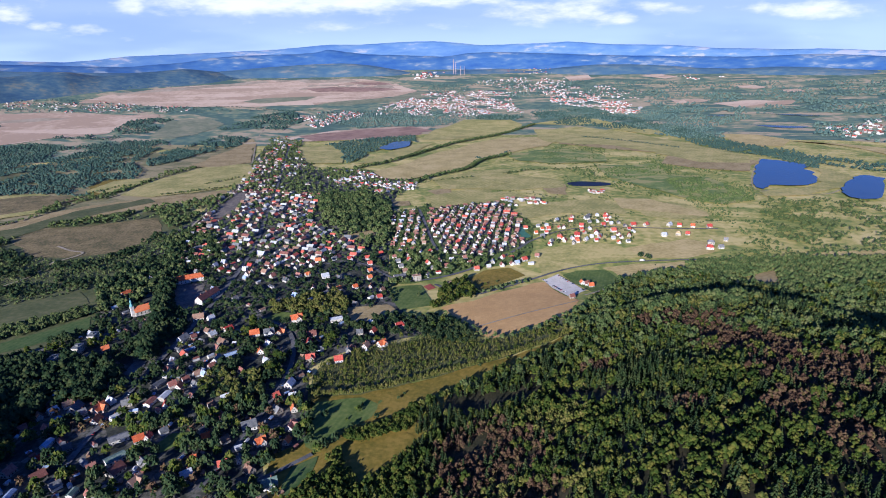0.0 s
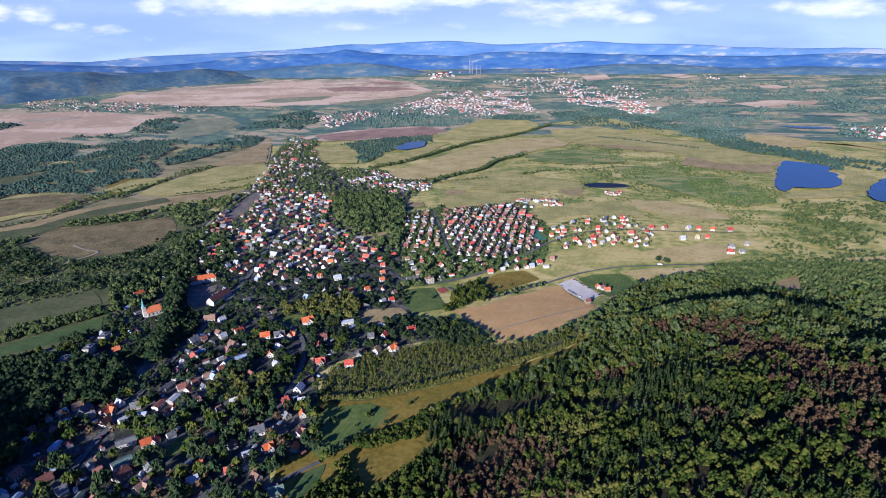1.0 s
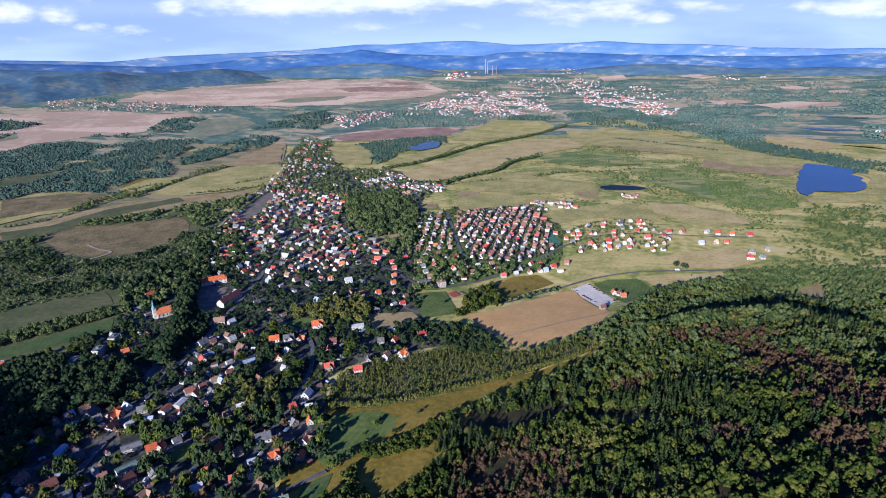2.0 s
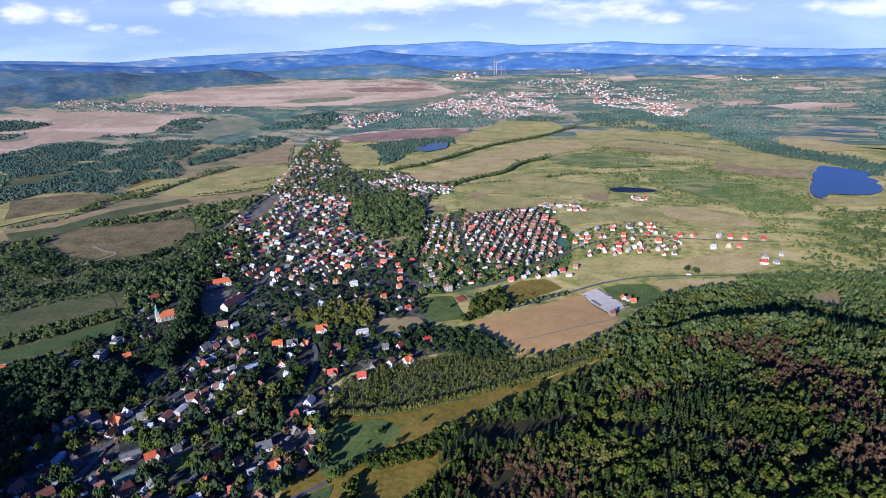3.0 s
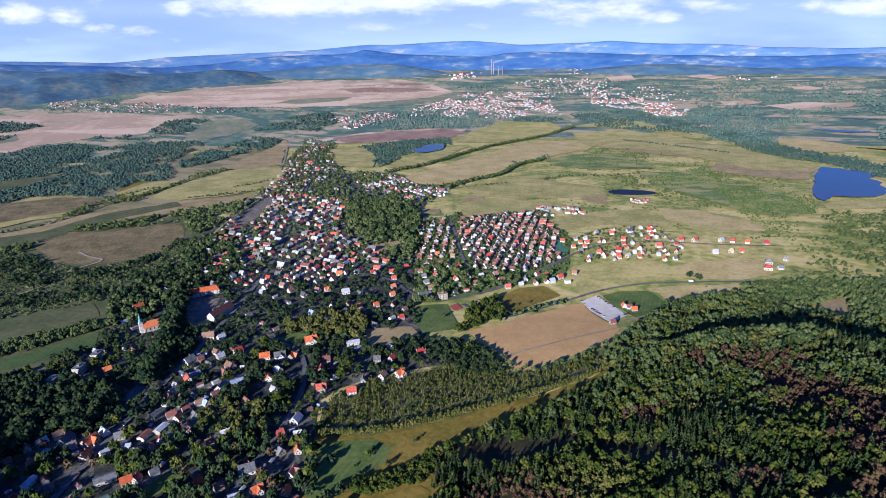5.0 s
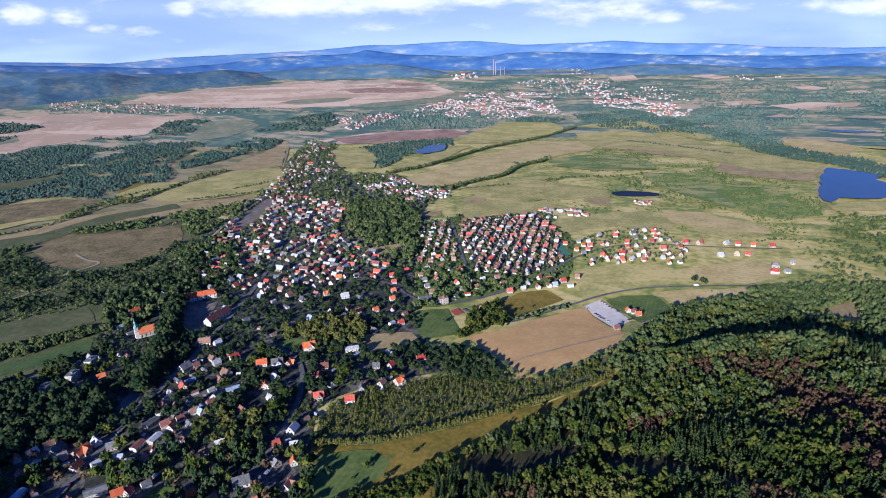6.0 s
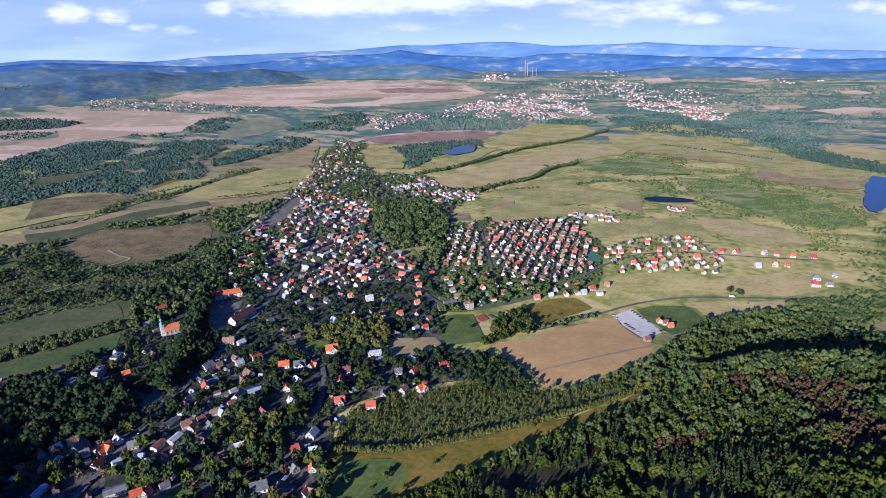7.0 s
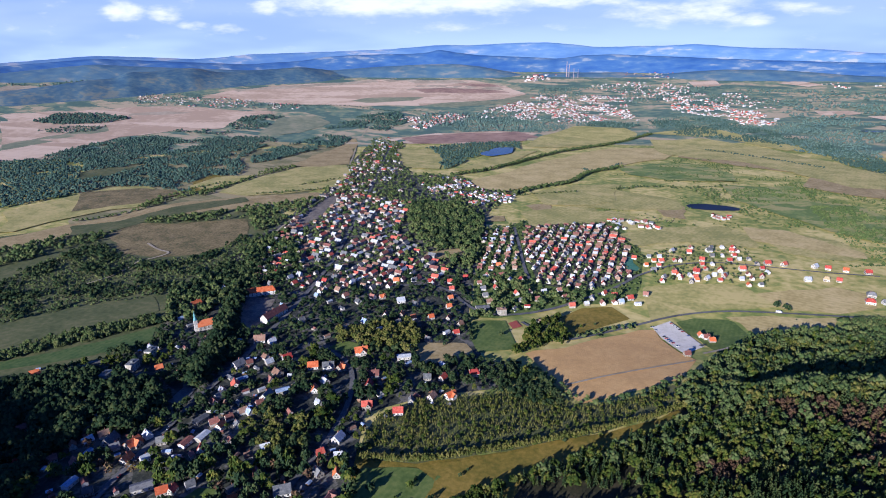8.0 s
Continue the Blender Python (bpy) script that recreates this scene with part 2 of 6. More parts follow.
ROOF = {
    "orange": material("orange_roof_tiles", [(0.38, 0.085, 0.03), (0.52, 0.13, 0.045), (0.60, 0.19, 0.08)], 3, fine=0.6, single=0.35, rough=0.7),
    "red": material("red_roof_tiles", [(0.27, 0.035, 0.03), (0.40, 0.055, 0.042), (0.48, 0.12, 0.08)], 3, fine=0.6, single=0.4, rough=0.7),
    "brick": material("brownish_red_tiles", [(0.15, 0.062, 0.05), (0.235, 0.095, 0.078), (0.30, 0.145, 0.115)], 3, fine=0.6, single=0.4, rough=0.75),
    "brown": material("weathered_brown_tiles", [(0.17, 0.10, 0.07), (0.26, 0.155, 0.11), (0.33, 0.21, 0.15)], 3, fine=0.6, single=0.4, rough=0.8),
    "slate": material("grey_slate", [(0.075, 0.08, 0.09), (0.13, 0.135, 0.145), (0.20, 0.20, 0.205)], 3, fine=0.6, single=0.4, rough=0.6),
    "white": material("pale_sheet_roof", [(0.30, 0.32, 0.36), (0.42, 0.44, 0.48), (0.55, 0.57, 0.60)], 4, fine=1, single=0.3, rough=0.5),
    "blue": material("blue_grey_sheet_roof", [(0.16, 0.22, 0.34), (0.25, 0.33, 0.47), (0.36, 0.44, 0.58)], 4, fine=1, single=0.35, rough=0.5),
    "green": material("grey_green_roof_felt", [(0.10, 0.15, 0.13), (0.15, 0.21, 0.185), (0.21, 0.26, 0.235)], 4, fine=1, single=0.3, rough=0.7),
    "straw": material("pale_thatch", [(0.38, 0.29, 0.15), (0.48, 0.38, 0.22)], 3, fine=0.6),
    "flat": material("tar_roof", [(0.10, 0.11, 0.12), (0.15, 0.16, 0.17), (0.21, 0.22, 0.225)], 4, fine=1, single=0.3),
}
PLASTER = material("pale_plaster", [(0.293, 0.265, 0.225), (0.439, 0.41, 0.372), (0.63, 0.619, 0.602)], 3, fine=0.7, single=0.5)
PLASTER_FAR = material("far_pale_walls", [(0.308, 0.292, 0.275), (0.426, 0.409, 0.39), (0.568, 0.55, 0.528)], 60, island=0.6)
GLASS = material("dark_window_glass", [(0.02, 0.025, 0.03), (0.04, 0.05, 0.06)], 2, rough=0.08, spec=0.5)
TIMBER = material("brown_painted_timber", [(0.10, 0.06, 0.035), (0.17, 0.10, 0.06)], 0.5, fine=0.1)
CHIMNEY = material("chimney_brick", [(0.24, 0.10, 0.07), (0.36, 0.17, 0.12)], 0.5, fine=0.15)
COPPER = material("green_copper_spire", [(0.12, 0.30, 0.33), (0.18, 0.40, 0.42)], 2, fine=0.5, rough=0.5)
STACK = material("red_white_stack", [(0.30, 0.22, 0.22), (0.38, 0.30, 0.30)], 20)
# hill tones hold the blue of aerial haze, stronger with distance
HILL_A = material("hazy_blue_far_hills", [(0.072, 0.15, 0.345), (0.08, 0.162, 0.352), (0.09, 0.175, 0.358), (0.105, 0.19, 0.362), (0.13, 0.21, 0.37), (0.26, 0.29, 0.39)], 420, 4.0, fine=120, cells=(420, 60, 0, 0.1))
HILL_B = material("haze_blue_wooded_hills", [(0.028, 0.085, 0.262), (0.034, 0.096, 0.275), (0.042, 0.108, 0.28), (0.052, 0.12, 0.285), (0.075, 0.145, 0.29), (0.19, 0.235, 0.325)], 420, 4.0, fine=100, cells=(380, 50, 0, 0.08))
HILL_C = material("hazed_blue_green_hills", [(0.055, 0.121, 0.214), (0.066, 0.134, 0.222), (0.077, 0.148, 0.226), (0.094, 0.162, 0.226), (0.127, 0.185, 0.228), (0.2, 0.22, 0.24)], 300, 3.0, fine=70, cells=(300, 50, 0, 0.12))
HILL_D = material("hazed_wooded_hills", [(0.038, 0.088, 0.157), (0.047, 0.101, 0.171), (0.058, 0.116, 0.175), (0.074, 0.13, 0.178), (0.101, 0.152, 0.183), (0.15, 0.175, 0.17)], 260, 2.0, fine=30, cells=(320, 60, 30, 0.06))
# patchwork of parcels shifted to the blue-green of haze
FARLAND = material("hazed_far_farmland", [(0.081, 0.14, 0.118), (0.103, 0.168, 0.131), (0.138, 0.199, 0.143), (0.19, 0.23, 0.152), (0.265, 0.263, 0.166), (0.414, 0.336, 0.23)], 220, fine=40, cells=(190, 60, 14, 0.42))

# ---- ground ----
def land(x, y):
    """Height of the ground: a plain, a wooded hill, the far rim of the valley, and an added unseen hill for shade."""
    x, y = np.asarray(x, float), np.asarray(y, float)
    c, s = math.cos(-0.2594), math.sin(-0.2594)
    u, v = (x - 250.0) * c + (y - 126.0) * s, -(x - 250.0) * s + (y - 126.0) * c
    hill = 115.2 * np.exp(-(np.sqrt((u / 231.0) ** 2 + (v / 543.0) ** 2) ** 3.01))
    reach = np.hypot(x, y) + 1.0
    far = (250.0 - 90.0 * x / reach) * np.clip((reach - 2600.0) / 2300.0, 0, 1) ** 1.4
    dip = -12.0 * np.exp(-(((x - 219.0) / 219.0) ** 2 + ((y - 913.0) / 141.0) ** 2))
    d = y - (692.0 - 0.0022 * (x - 300.0) ** 2)
    brow = 17.0 * np.exp(-((d / np.where(d < 0, 75.0, 24.0)) ** 2) - ((x - 330.0) / 140.0) ** 4)
    d = y - (545.0 + 0.25 * (x - 520.0))
    brow2 = 19.0 * np.exp(-((d / np.where(d < 0, 80.0, 30.0)) ** 2) - ((x - 530.0) / 130.0) ** 4)
    # added hill out of view, sized so its shadow covers the town's corner
    u, v = (x + 786.0) * 0.891 - (y - 4.0) * 0.454, (x + 786.0) * 0.454 + (y - 4.0) * 0.891
    rise = 196.0 * np.exp(-((u / 262.0) ** 4) - (v / 230.0) ** 2)
    return hill + far + dip + brow + brow2 + rise


def mesh_of(name, verts, faces, mat=None, smooth=False):
    me = bpy.data.meshes.new(name)
    me.from_pydata([tuple(map(float, v)) for v in verts], [], [tuple(map(int, f)) for f in faces])
    if mat:
        me.materials.append(mat)
    if smooth:
        me.polygons.foreach_set("use_smooth", [True] * len(me.polygons))
    me.update()
    return me


def part(name, bm, mat, parent, label=""):
    """A bmesh, or a ready mesh, as one object under a thing or a part."""
    if isinstance(bm, bmesh.types.BMesh):
        me = bpy.data.meshes.new(name)
        bm.to_mesh(me)
        bm.free()
        me.materials.append(mat)
    else:
        me = bm
    ob = new(name, me)
    ob.parent = parent
    return tagged(ob, label) if label else ob


def spaced(low, high, fine_low, fine_high, step):
    a, s = [fine_low], step
    while a[-1] > low:
        s = min(s * 1.12, 110)
        a.append(a[-1] - s)
    b, s = list(np.arange(fine_low + step, fine_high, step)), step
    while b[-1] < high:
        s = min(s * 1.12, 110)
        b.append(b[-1] + s)
    return np.array(a[::-1] + b)


gx, gy = spaced(-4990, 4990, -260, 800, 14), spaced(-4990, 4990, -420, 900, 14)
X, Y = np.meshgrid(gx, gy)
Z = land(X, Y)
nx, ny = len(gx), len(gy)
idx = np.arange(nx * ny).reshape(ny, nx)
quads = np.stack([idx[:-1, :-1], idx[:-1, 1:], idx[1:, 1:], idx[1:, :-1]], -1).reshape(-1, 4)
tagged(new("ground", mesh_of("ground", np.stack([X, Y, Z], -1).reshape(-1, 3), quads, GRASS, True)), "olive grassland plain rising to a wooded hill", "ground", kind="structure")


def inside(px, py, outline):
    """Which of the points lie in the outline."""
    px, py = np.asarray(px, float), np.asarray(py, float)
    hit = np.zeros(px.shape, bool)
    for (x0, y0), (x1, y1) in zip(outline, outline[1:] + outline[:1]):
        if y0 != y1:
            hit ^= ((y0 > py) != (y1 > py)) & (px < (x1 - x0) * (py - y0) / (y1 - y0) + x0)
    return hit


def wavy(outline, step, wobble):
    """The outline with its sides cut into pieces that stray a little."""
    pts = []
    for (x0, y0), (x1, y1) in zip(outline, outline[1:] + outline[:1]):
        n = max(1, int(math.hypot(x1 - x0, y1 - y0) / step))
        for i in range(n):
            f = i / n
            x, y = x0 + (x1 - x0) * f, y0 + (y1 - y0) * f
            pts.append((x + wobble * noise.noise((x / 30, y / 30, 3)), y + wobble * noise.noise((x / 30, y / 30, 9))))
    return pts


def rounded(outline, times, cut=0.22):
    p = [np.array(q, float) for q in outline]
    for _ in range(times):
        p = [r for a, c in zip(p, p[1:] + p[:1]) for r in (a * (1 - cut) + c * cut, a * cut + c * (1 - cut))]
    return [(float(q[0]), float(q[1])) for q in p]


def sheet(name, outline, lift, mat, label, category, level=False):
    reach = max(math.hypot(*p) for p in outline)
    size = 12 if reach < 900 else 30 if reach < 1800 else 80
    bm = bmesh.new()
    pts = wavy(rounded(outline, 1, 0.07) if category == "field" else rounded(outline, 2) if category == "pond" else outline, size, size * (0.12 if category == "pond" else 0.3 if reach < 900 else 0.36))
    bm.faces.new([bm.verts.new((x, y, 0)) for x, y in pts])
    bmesh.ops.triangulate(bm, faces=bm.faces[:])
    for _ in range(5):
        long = [e for e in bm.edges if e.calc_length() > (40 if reach < 1800 else 130)]
        if not long or level:
            break
        bmesh.ops.subdivide_edges(bm, edges=long, cuts=1)
        bmesh.ops.triangulate(bm, faces=[f for f in bm.faces if len(f.verts) > 3])
    low = min(float(land(x, y)) for x, y in pts)
    for v in bm.verts:
        v.co.z = (low if level else float(land(v.co.x, v.co.y))) + lift
    bmesh.ops.recalc_face_normals(bm, faces=bm.faces[:])
    if bm.faces and sum(f.normal.z for f in bm.faces) < 0:
        bmesh.ops.reverse_faces(bm, faces=bm.faces[:])
    me = bpy.data.meshes.new(name)
    bm.to_mesh(me)
    bm.free()
    me.materials.append(mat)
    return tagged(new(name, me), label, category, kind="structure")


OPEN, STREETS = [], []
LIFT = [0.55]


def field(kind, label, outline):
    reach = max(math.hypot(*p) for p in outline)
    LIFT[0] += 0.005 if reach < 1000 else 0.011
    OPEN.append(outline)
    sheet("field", outline, LIFT[0] + (1.2 if reach > 1800 else 0), FIELD[kind], label, "field")


def lake(label, outline):
    OPEN.append(outline)
    far = max(math.hypot(*p) for p in outline) > 1800
    sheet("water", outline, 5.0 if far else 1.1, OPEN_WATER if far else WATER, label, "pond", level=True)


def along(line, step):
    """Points and headings at even steps along a line, rounded at its corners."""
    p = np.array(line, float)
    for _ in range(2):
        q = [p[0]]
        for a, b in zip(p[:-1], p[1:]):
            q += [a * 0.75 + b * 0.25, a * 0.25 + b * 0.75]
        p = np.array(q + [p[-1]])
    d = np.concatenate([[0], np.cumsum(np.hypot(*np.diff(p, axis=0).T))])
    s = np.linspace(0, d[-1], max(2, int(d[-1] / step)))
    c = np.stack([np.interp(s, d, p[:, 0]), np.interp(s, d, p[:, 1])], -1)
    g = np.gradient(c, axis=0)
    return c, g / np.linalg.norm(g, axis=1, keepdims=True)


def road(kind, width, label, line):
    c, g = along(line, 8)
    side = np.stack([-g[:, 1], g[:, 0]], -1) * width / 2
    LIFT[0] += 0.005
    STREETS.append((c, width, LIFT[0] + 0.2))
    verts = []
    for k, a in enumerate(c):
        for b in (a + side[k], a - side[k]):
            verts.append((b[0], b[1], float(land(*b)) + LIFT[0] + 0.2))
    faces = [(2 * k, 2 * k + 1, 2 * k + 3, 2 * k + 2) for k in range(len(c) - 1)]
    ob = new("road" if kind == "asphalt" else "track", mesh_of("road", verts, faces, ASPHALT if kind == "asphalt" else DIRT))
    tagged(ob, label, "road" if kind == "asphalt" else "track", kind="structure")


field("ploughed", "harvested ploughed field of pale brown earth", [(-3, 793), (162, 913), (200, 811), (175, 766), (133, 727), (87, 700), (59, 688), (44, 724), (14, 762)])
field("lawn", "dark green pasture beside the roadside inn", [(203, 937), (230, 952), (276, 956), (289, 891), (241, 843), (230, 869)])
field("stubble", "mown yellowish field beside the road", [(173, 1056), (224, 1071), (319, 1080), (344, 1055), (356, 1001), (299, 989), (247, 983), (169, 938), (167, 983)])
field("straw", "dry straw-coloured strip below the road", [(275, 964), (334, 970), (426, 965), (401, 926), (347, 922), (297, 897), (283, 947)])
field("straw", "pale dry grass by the farmhouses", [(347, 1046), (396, 1064), (473, 1082), (501, 1058), (495, 1010), (441, 978), (361, 992)])
field("lawn", "green sports field with a tall hedge", [(-87, 876), (-40, 900), (-9, 808), (-68, 787)])
field("dry", "brown dry meadow between gardens", [(-147, 801), (-82, 812), (-69, 783), (-117, 749), (-136, 750)])
field("olive", "olive meadow between the road and the houses", [(44, 918), (79, 957), (111, 978), (142, 939), (98, 902), (53, 860), (40, 867)])
field("lawn", "green end of a long valley meadow", [(-139, 479), (-145, 554), (-94, 562), (-62, 550), (-83, 517), (-109, 500), (-126, 470)])
field("olive", "long brownish valley meadow below the forest", [(-94, 563), (-58, 577), (-20, 594), (41, 623), (80, 636), (121, 656), (162, 685), (164, 659), (136, 645), (73, 604), (6, 560), (-31, 537), (-60, 519), (-80, 520), (-75, 548)])
field("olive", "small ochre field inside the forest edge", [(-95, 475), (-42, 496), (-32, 489), (-34, 464), (-54, 454), (-77, 445), (-102, 456)])
field("green", "dark green paddock beside a lane", [(-147, 425), (-144, 450), (-125, 466), (-122, 438), (-135, 417), (-143, 407)])
field("green", "bright green strip field", [(-738, 608), (-655, 670), (-601, 715), (-555, 751), (-526, 796), (-498, 757), (-517, 729), (-548, 704), (-583, 689), (-637, 648), (-700, 583)])
field("pasture", "olive pasture on the town edge", [(-823, 709), (-728, 780), (-685, 834), (-635, 866), (-590, 897), (-549, 838), (-585, 800), (-632, 760), (-678, 717), (-763, 648)])
field("heath", "brown heath with a pale track", [(-912, 1186), (-911, 1281), (-824, 1287), (-672, 1347), (-614, 1241), (-617, 1161), (-645, 1092), (-718, 1065), (-793, 1080)])
field("dry", "long tan strip field", [(-1143, 1092), (-1023, 1314), (-994, 1389), (-921, 1480), (-794, 1550), (-608, 1629), (-572, 1571), (-662, 1487), (-807, 1402), (-891, 1311), (-958, 1222), (-1053, 1053)])
field("stubble", "mown field by the railway", [(-892, 1594), (-880, 1809), (-805, 1983), (-671, 2047), (-610, 1907), (-577, 1738), (-609, 1658), (-702, 1586), (-794, 1550)])
field("dry", "dry field along the railway", [(-866, 1992), (-841, 2314), (-833, 2647), (-759, 2412), (-661, 2067), (-752, 1996)])
field("rose", "pinkish harvested plain near a village", [(-2593, 2608), (-2172, 2983), (-2066, 3078), (-1827, 3109), (-1566, 3103), (-1521, 2863), (-1509, 2708), (-1696, 2595), (-1868, 2527), (-2276, 2326)])
field("rose", "wide pinkish harvested plain", [(-2003, 3323), (-1930, 3610), (-1700, 3858), (-1401, 4031), (-1154, 4227), (-542, 4321), (-272, 4119), (-131, 3862), (-300, 3708), (-706, 3476), (-1189, 3369), (-1520, 3339), (-1813, 3371)])
field("hazed", "pale brown strip of the far plain", [(-1577, 3814), (-1116, 4076), (-329, 4120), (-284, 4002), (-1071, 3895), (-1497, 3692)])
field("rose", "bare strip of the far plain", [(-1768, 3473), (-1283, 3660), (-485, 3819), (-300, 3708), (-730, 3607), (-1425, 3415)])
field("hazed", "pale strip at the far end of the plain", [(-1149, 4207), (-619, 4298), (-529, 4199), (-1052, 4122)])
field("hazed_green", "greenish strip in the far plain", [(-712, 3508), (-463, 3626), (-263, 3671), (-290, 3569), (-542, 3461)])
field("hazed", "olive strip by the far village", [(-2101, 2875), (-1948, 2976), (-1687, 3003), (-1713, 2896), (-1935, 2781), (-2011, 2741)])
field("hazed_green", "green strip at the end of the plain", [(-299, 3690), (-124, 3862), (-6, 3761), (-125, 3628), (-256, 3550)])
field("hazed", "brown strip before the western hills", [(-1937, 3624), (-1602, 3880), (-1186, 4202), (-1149, 4129), (-1524, 3861), (-1837, 3552)])
field("rose", "reddish tilled strip", [(-697, 2627), (-473, 2798), (-239, 2860), (-44, 2837), (-97, 2644), (-339, 2557), (-578, 2535)])
field("straw", "long golden field between hedgerows", [(-213, 1826), (-114, 1966), (-20, 2156), (214, 2456), (386, 2506), (521, 2464), (400, 2243), (245, 2113), (135, 1993), (89, 1839), (-35, 1750), (-100, 1694), (-167, 1702)])
field("stubble", "narrow yellow-green field by a pond", [(-295, 1972), (-190, 2208), (-112, 2390), (-32, 2406), (-122, 2135), (-194, 2009)])
field("stubble", "yellow-green field below the far town", [(-93, 2512), (-35, 2751), (148, 3016), (343, 2970), (401, 2825), (277, 2612), (50, 2486)])
field("stubble", "yellow-green meadow by the estate", [(-49, 1492), (28, 1534), (122, 1577), (150, 1433), (66, 1397), (-10, 1362)])
field("dry", "dry grassland with scattered bushes", [(534, 2530), (659, 2454), (884, 2187), (894, 2057), (783, 2027), (569, 2187), (452, 2291)])
field("stubble", "mown meadow with pale swathes", [(435, 1357), (529, 1375), (577, 1342), (599, 1250), (548, 1209), (456, 1241)])
field("straw", "pale harvested slope across the river", [(1151, 2428), (1273, 2370), (1342, 2233), (1226, 2102), (1123, 2160), (1108, 2261)])
field("straw", "pale harvested field across the river", [(1309, 2225), (1386, 2182), (1443, 1991), (1460, 1834), (1547, 1950), (1487, 2083)])
field("rose", "far bare field above the lakes", [(1440, 3159), (1655, 3188), (1846, 3094), (1763, 3007), (1495, 3038)])
field("straw", "narrow dry strip along the wood", [(611, 968), (693, 989), (828, 993), (804, 961), (684, 959)])
field("dry", "dry clearing in the forest", [(490, 869), (520, 890), (548, 900), (515, 845), (496, 845)])
field("stubble", "pasture among woods", [(-567, 2380), (-449, 2418), (-354, 2172), (-348, 2000), (-467, 2017)])
field("hazed_green", "meadow edge near the western wood", [(-1355, 3011), (-1187, 3094), (-1050, 2941), (-1112, 2735), (-1199, 2636), (-1307, 2655)])
field("stubble", "dry grassland below the scrub", [(156, 1334), (245, 1389), (390, 1419), (428, 1358), (414, 1268), (280, 1291), (185, 1254)])
field("stubble", "grassy lakeshore bank", [(1082, 1737), (1132, 1694), (1126, 1598), (1012, 1451), (903, 1384), (786, 1398), (796, 1445), (931, 1467), (1014, 1538), (1083, 1651)])
field("dry", "dry grass plain", [(771, 1995), (906, 1951), (1006, 1852), (895, 1685), (780, 1743), (699, 1848)])
field("stubble", "meadow with bare earth", [(-34, 1685), (86, 1794), (212, 1822), (189, 1619), (122, 1577), (13, 1549)])
field("rose", "far bare hillside field", [(885, 4272), (1050, 4301), (1046, 4122), (883, 4075)])
field("stubble", "grassy field west of town", [(-1234, 1613), (-1155, 1637), (-1010, 1555), (-1008, 1411), (-1067, 1376), (-1149, 1161), (-1309, 1341)])
field("olive", "grassy gaps in the western wood", [(-1044, 1696), (-1040, 1813), (-964, 1820), (-936, 1647), (-964, 1582)])
field("dry", "sandy lot in the estate edge", [(-145, 1443), (-81, 1447), (-75, 1401), (-127, 1396)])
field("dry", "bare earth of a building site", [(-43, 1556), (21, 1576), (28, 1521), (-17, 1501)])
field("lawn", "lawn under tall trees", [(-288, 477), (-280, 503), (-261, 505), (-260, 488), (-276, 474)])
field("lawn", "lawn behind the villas", [(-258, 770), (-239, 792), (-220, 785), (-226, 755)])
field("tilled", "dark reddish strip of the far plain", [(-866, 3951), (-657, 4019), (-321, 4003), (-235, 3924), (-492, 3873), (-774, 3848)])
field("tilled", "narrow tilled strip of the far plain", [(-606, 4197), (-372, 4181), (-290, 4100), (-517, 4100)])
field("hazed_green", "grassy strip across the far plain", [(-1179, 3542), (-1011, 3657), (-749, 3708), (-797, 3604), (-1034, 3492)])
field("tilled", "reddish ground before the copse", [(-457, 2688), (-258, 2764), (-74, 2756), (-98, 2659), (-292, 2583)])
field("rose", "bare clearing under the far hills", [(1365, 4165), (1514, 4210), (1596, 4064), (1500, 4007)])
field("rose", "pale clearing beyond the far estate", [(1740, 3637), (1869, 3626), (1913, 3503), (1802, 3489)])
field("rose", "bare slope in the far woods", [(1926, 3417), (2020, 3416), (2013, 3320), (1921, 3321)])
field("rose", "far meadow between woods", [(1256, 3325), (1434, 3303), (1466, 3220), (1276, 3213)])
field("dry", "sandy ground beside the marsh pond", [(268, 1574), (325, 1625), (344, 1579), (319, 1469), (282, 1479)])
field("dry", "bare patch in the park", [(-187, 1173), (-147, 1190), (-134, 1149), (-164, 1137)])
field('heath', 'brown rough field west of the tree belt', [(-1287, 1536), (-1166, 1614), (-974, 1582), (-1024, 1453), (-1088, 1399), (-1131, 1343)])
field('pasture', 'dull green band below the tree belt', [(-961, 1292), (-910, 1438), (-788, 1548), (-754, 1503), (-833, 1407), (-894, 1303), (-925, 1198), (-979, 1156), (-1042, 1233)])
field('pasture', 'green clearing in the western wood', [(-1514, 1816), (-1455, 1915), (-1382, 1928), (-1362, 1763), (-1427, 1708)])
field('stubble', 'pale clearing between belts', [(-1025, 1654), (-997, 1805), (-891, 1829), (-912, 1727), (-939, 1622)])
field('dry', 'bare ground in the town park', [(-214, 1160), (-161, 1185), (-131, 1159), (-165, 1132), (-205, 1137)])
field('rose', 'wide tan plain below the far village', [(-2504, 2501), (-2356, 2533), (-2111, 2593), (-2069, 2819), (-1855, 2972), (-1466, 3146), (-1437, 3070), (-1625, 2901), (-1702, 2588), (-1818, 2433), (-1869, 2228), (-1870, 2002), (-1942, 1928)])
field('hazed_green', 'green band across the tan plain', [(-2178, 2167), (-2117, 2361), (-2013, 2581), (-1963, 2523), (-2028, 2291), (-2093, 2081)])
field('hazed', 'pale field at the foot of the wooded hills', [(-3061, 3079), (-2947, 3192), (-2819, 3150), (-2770, 2993), (-2876, 2886)])
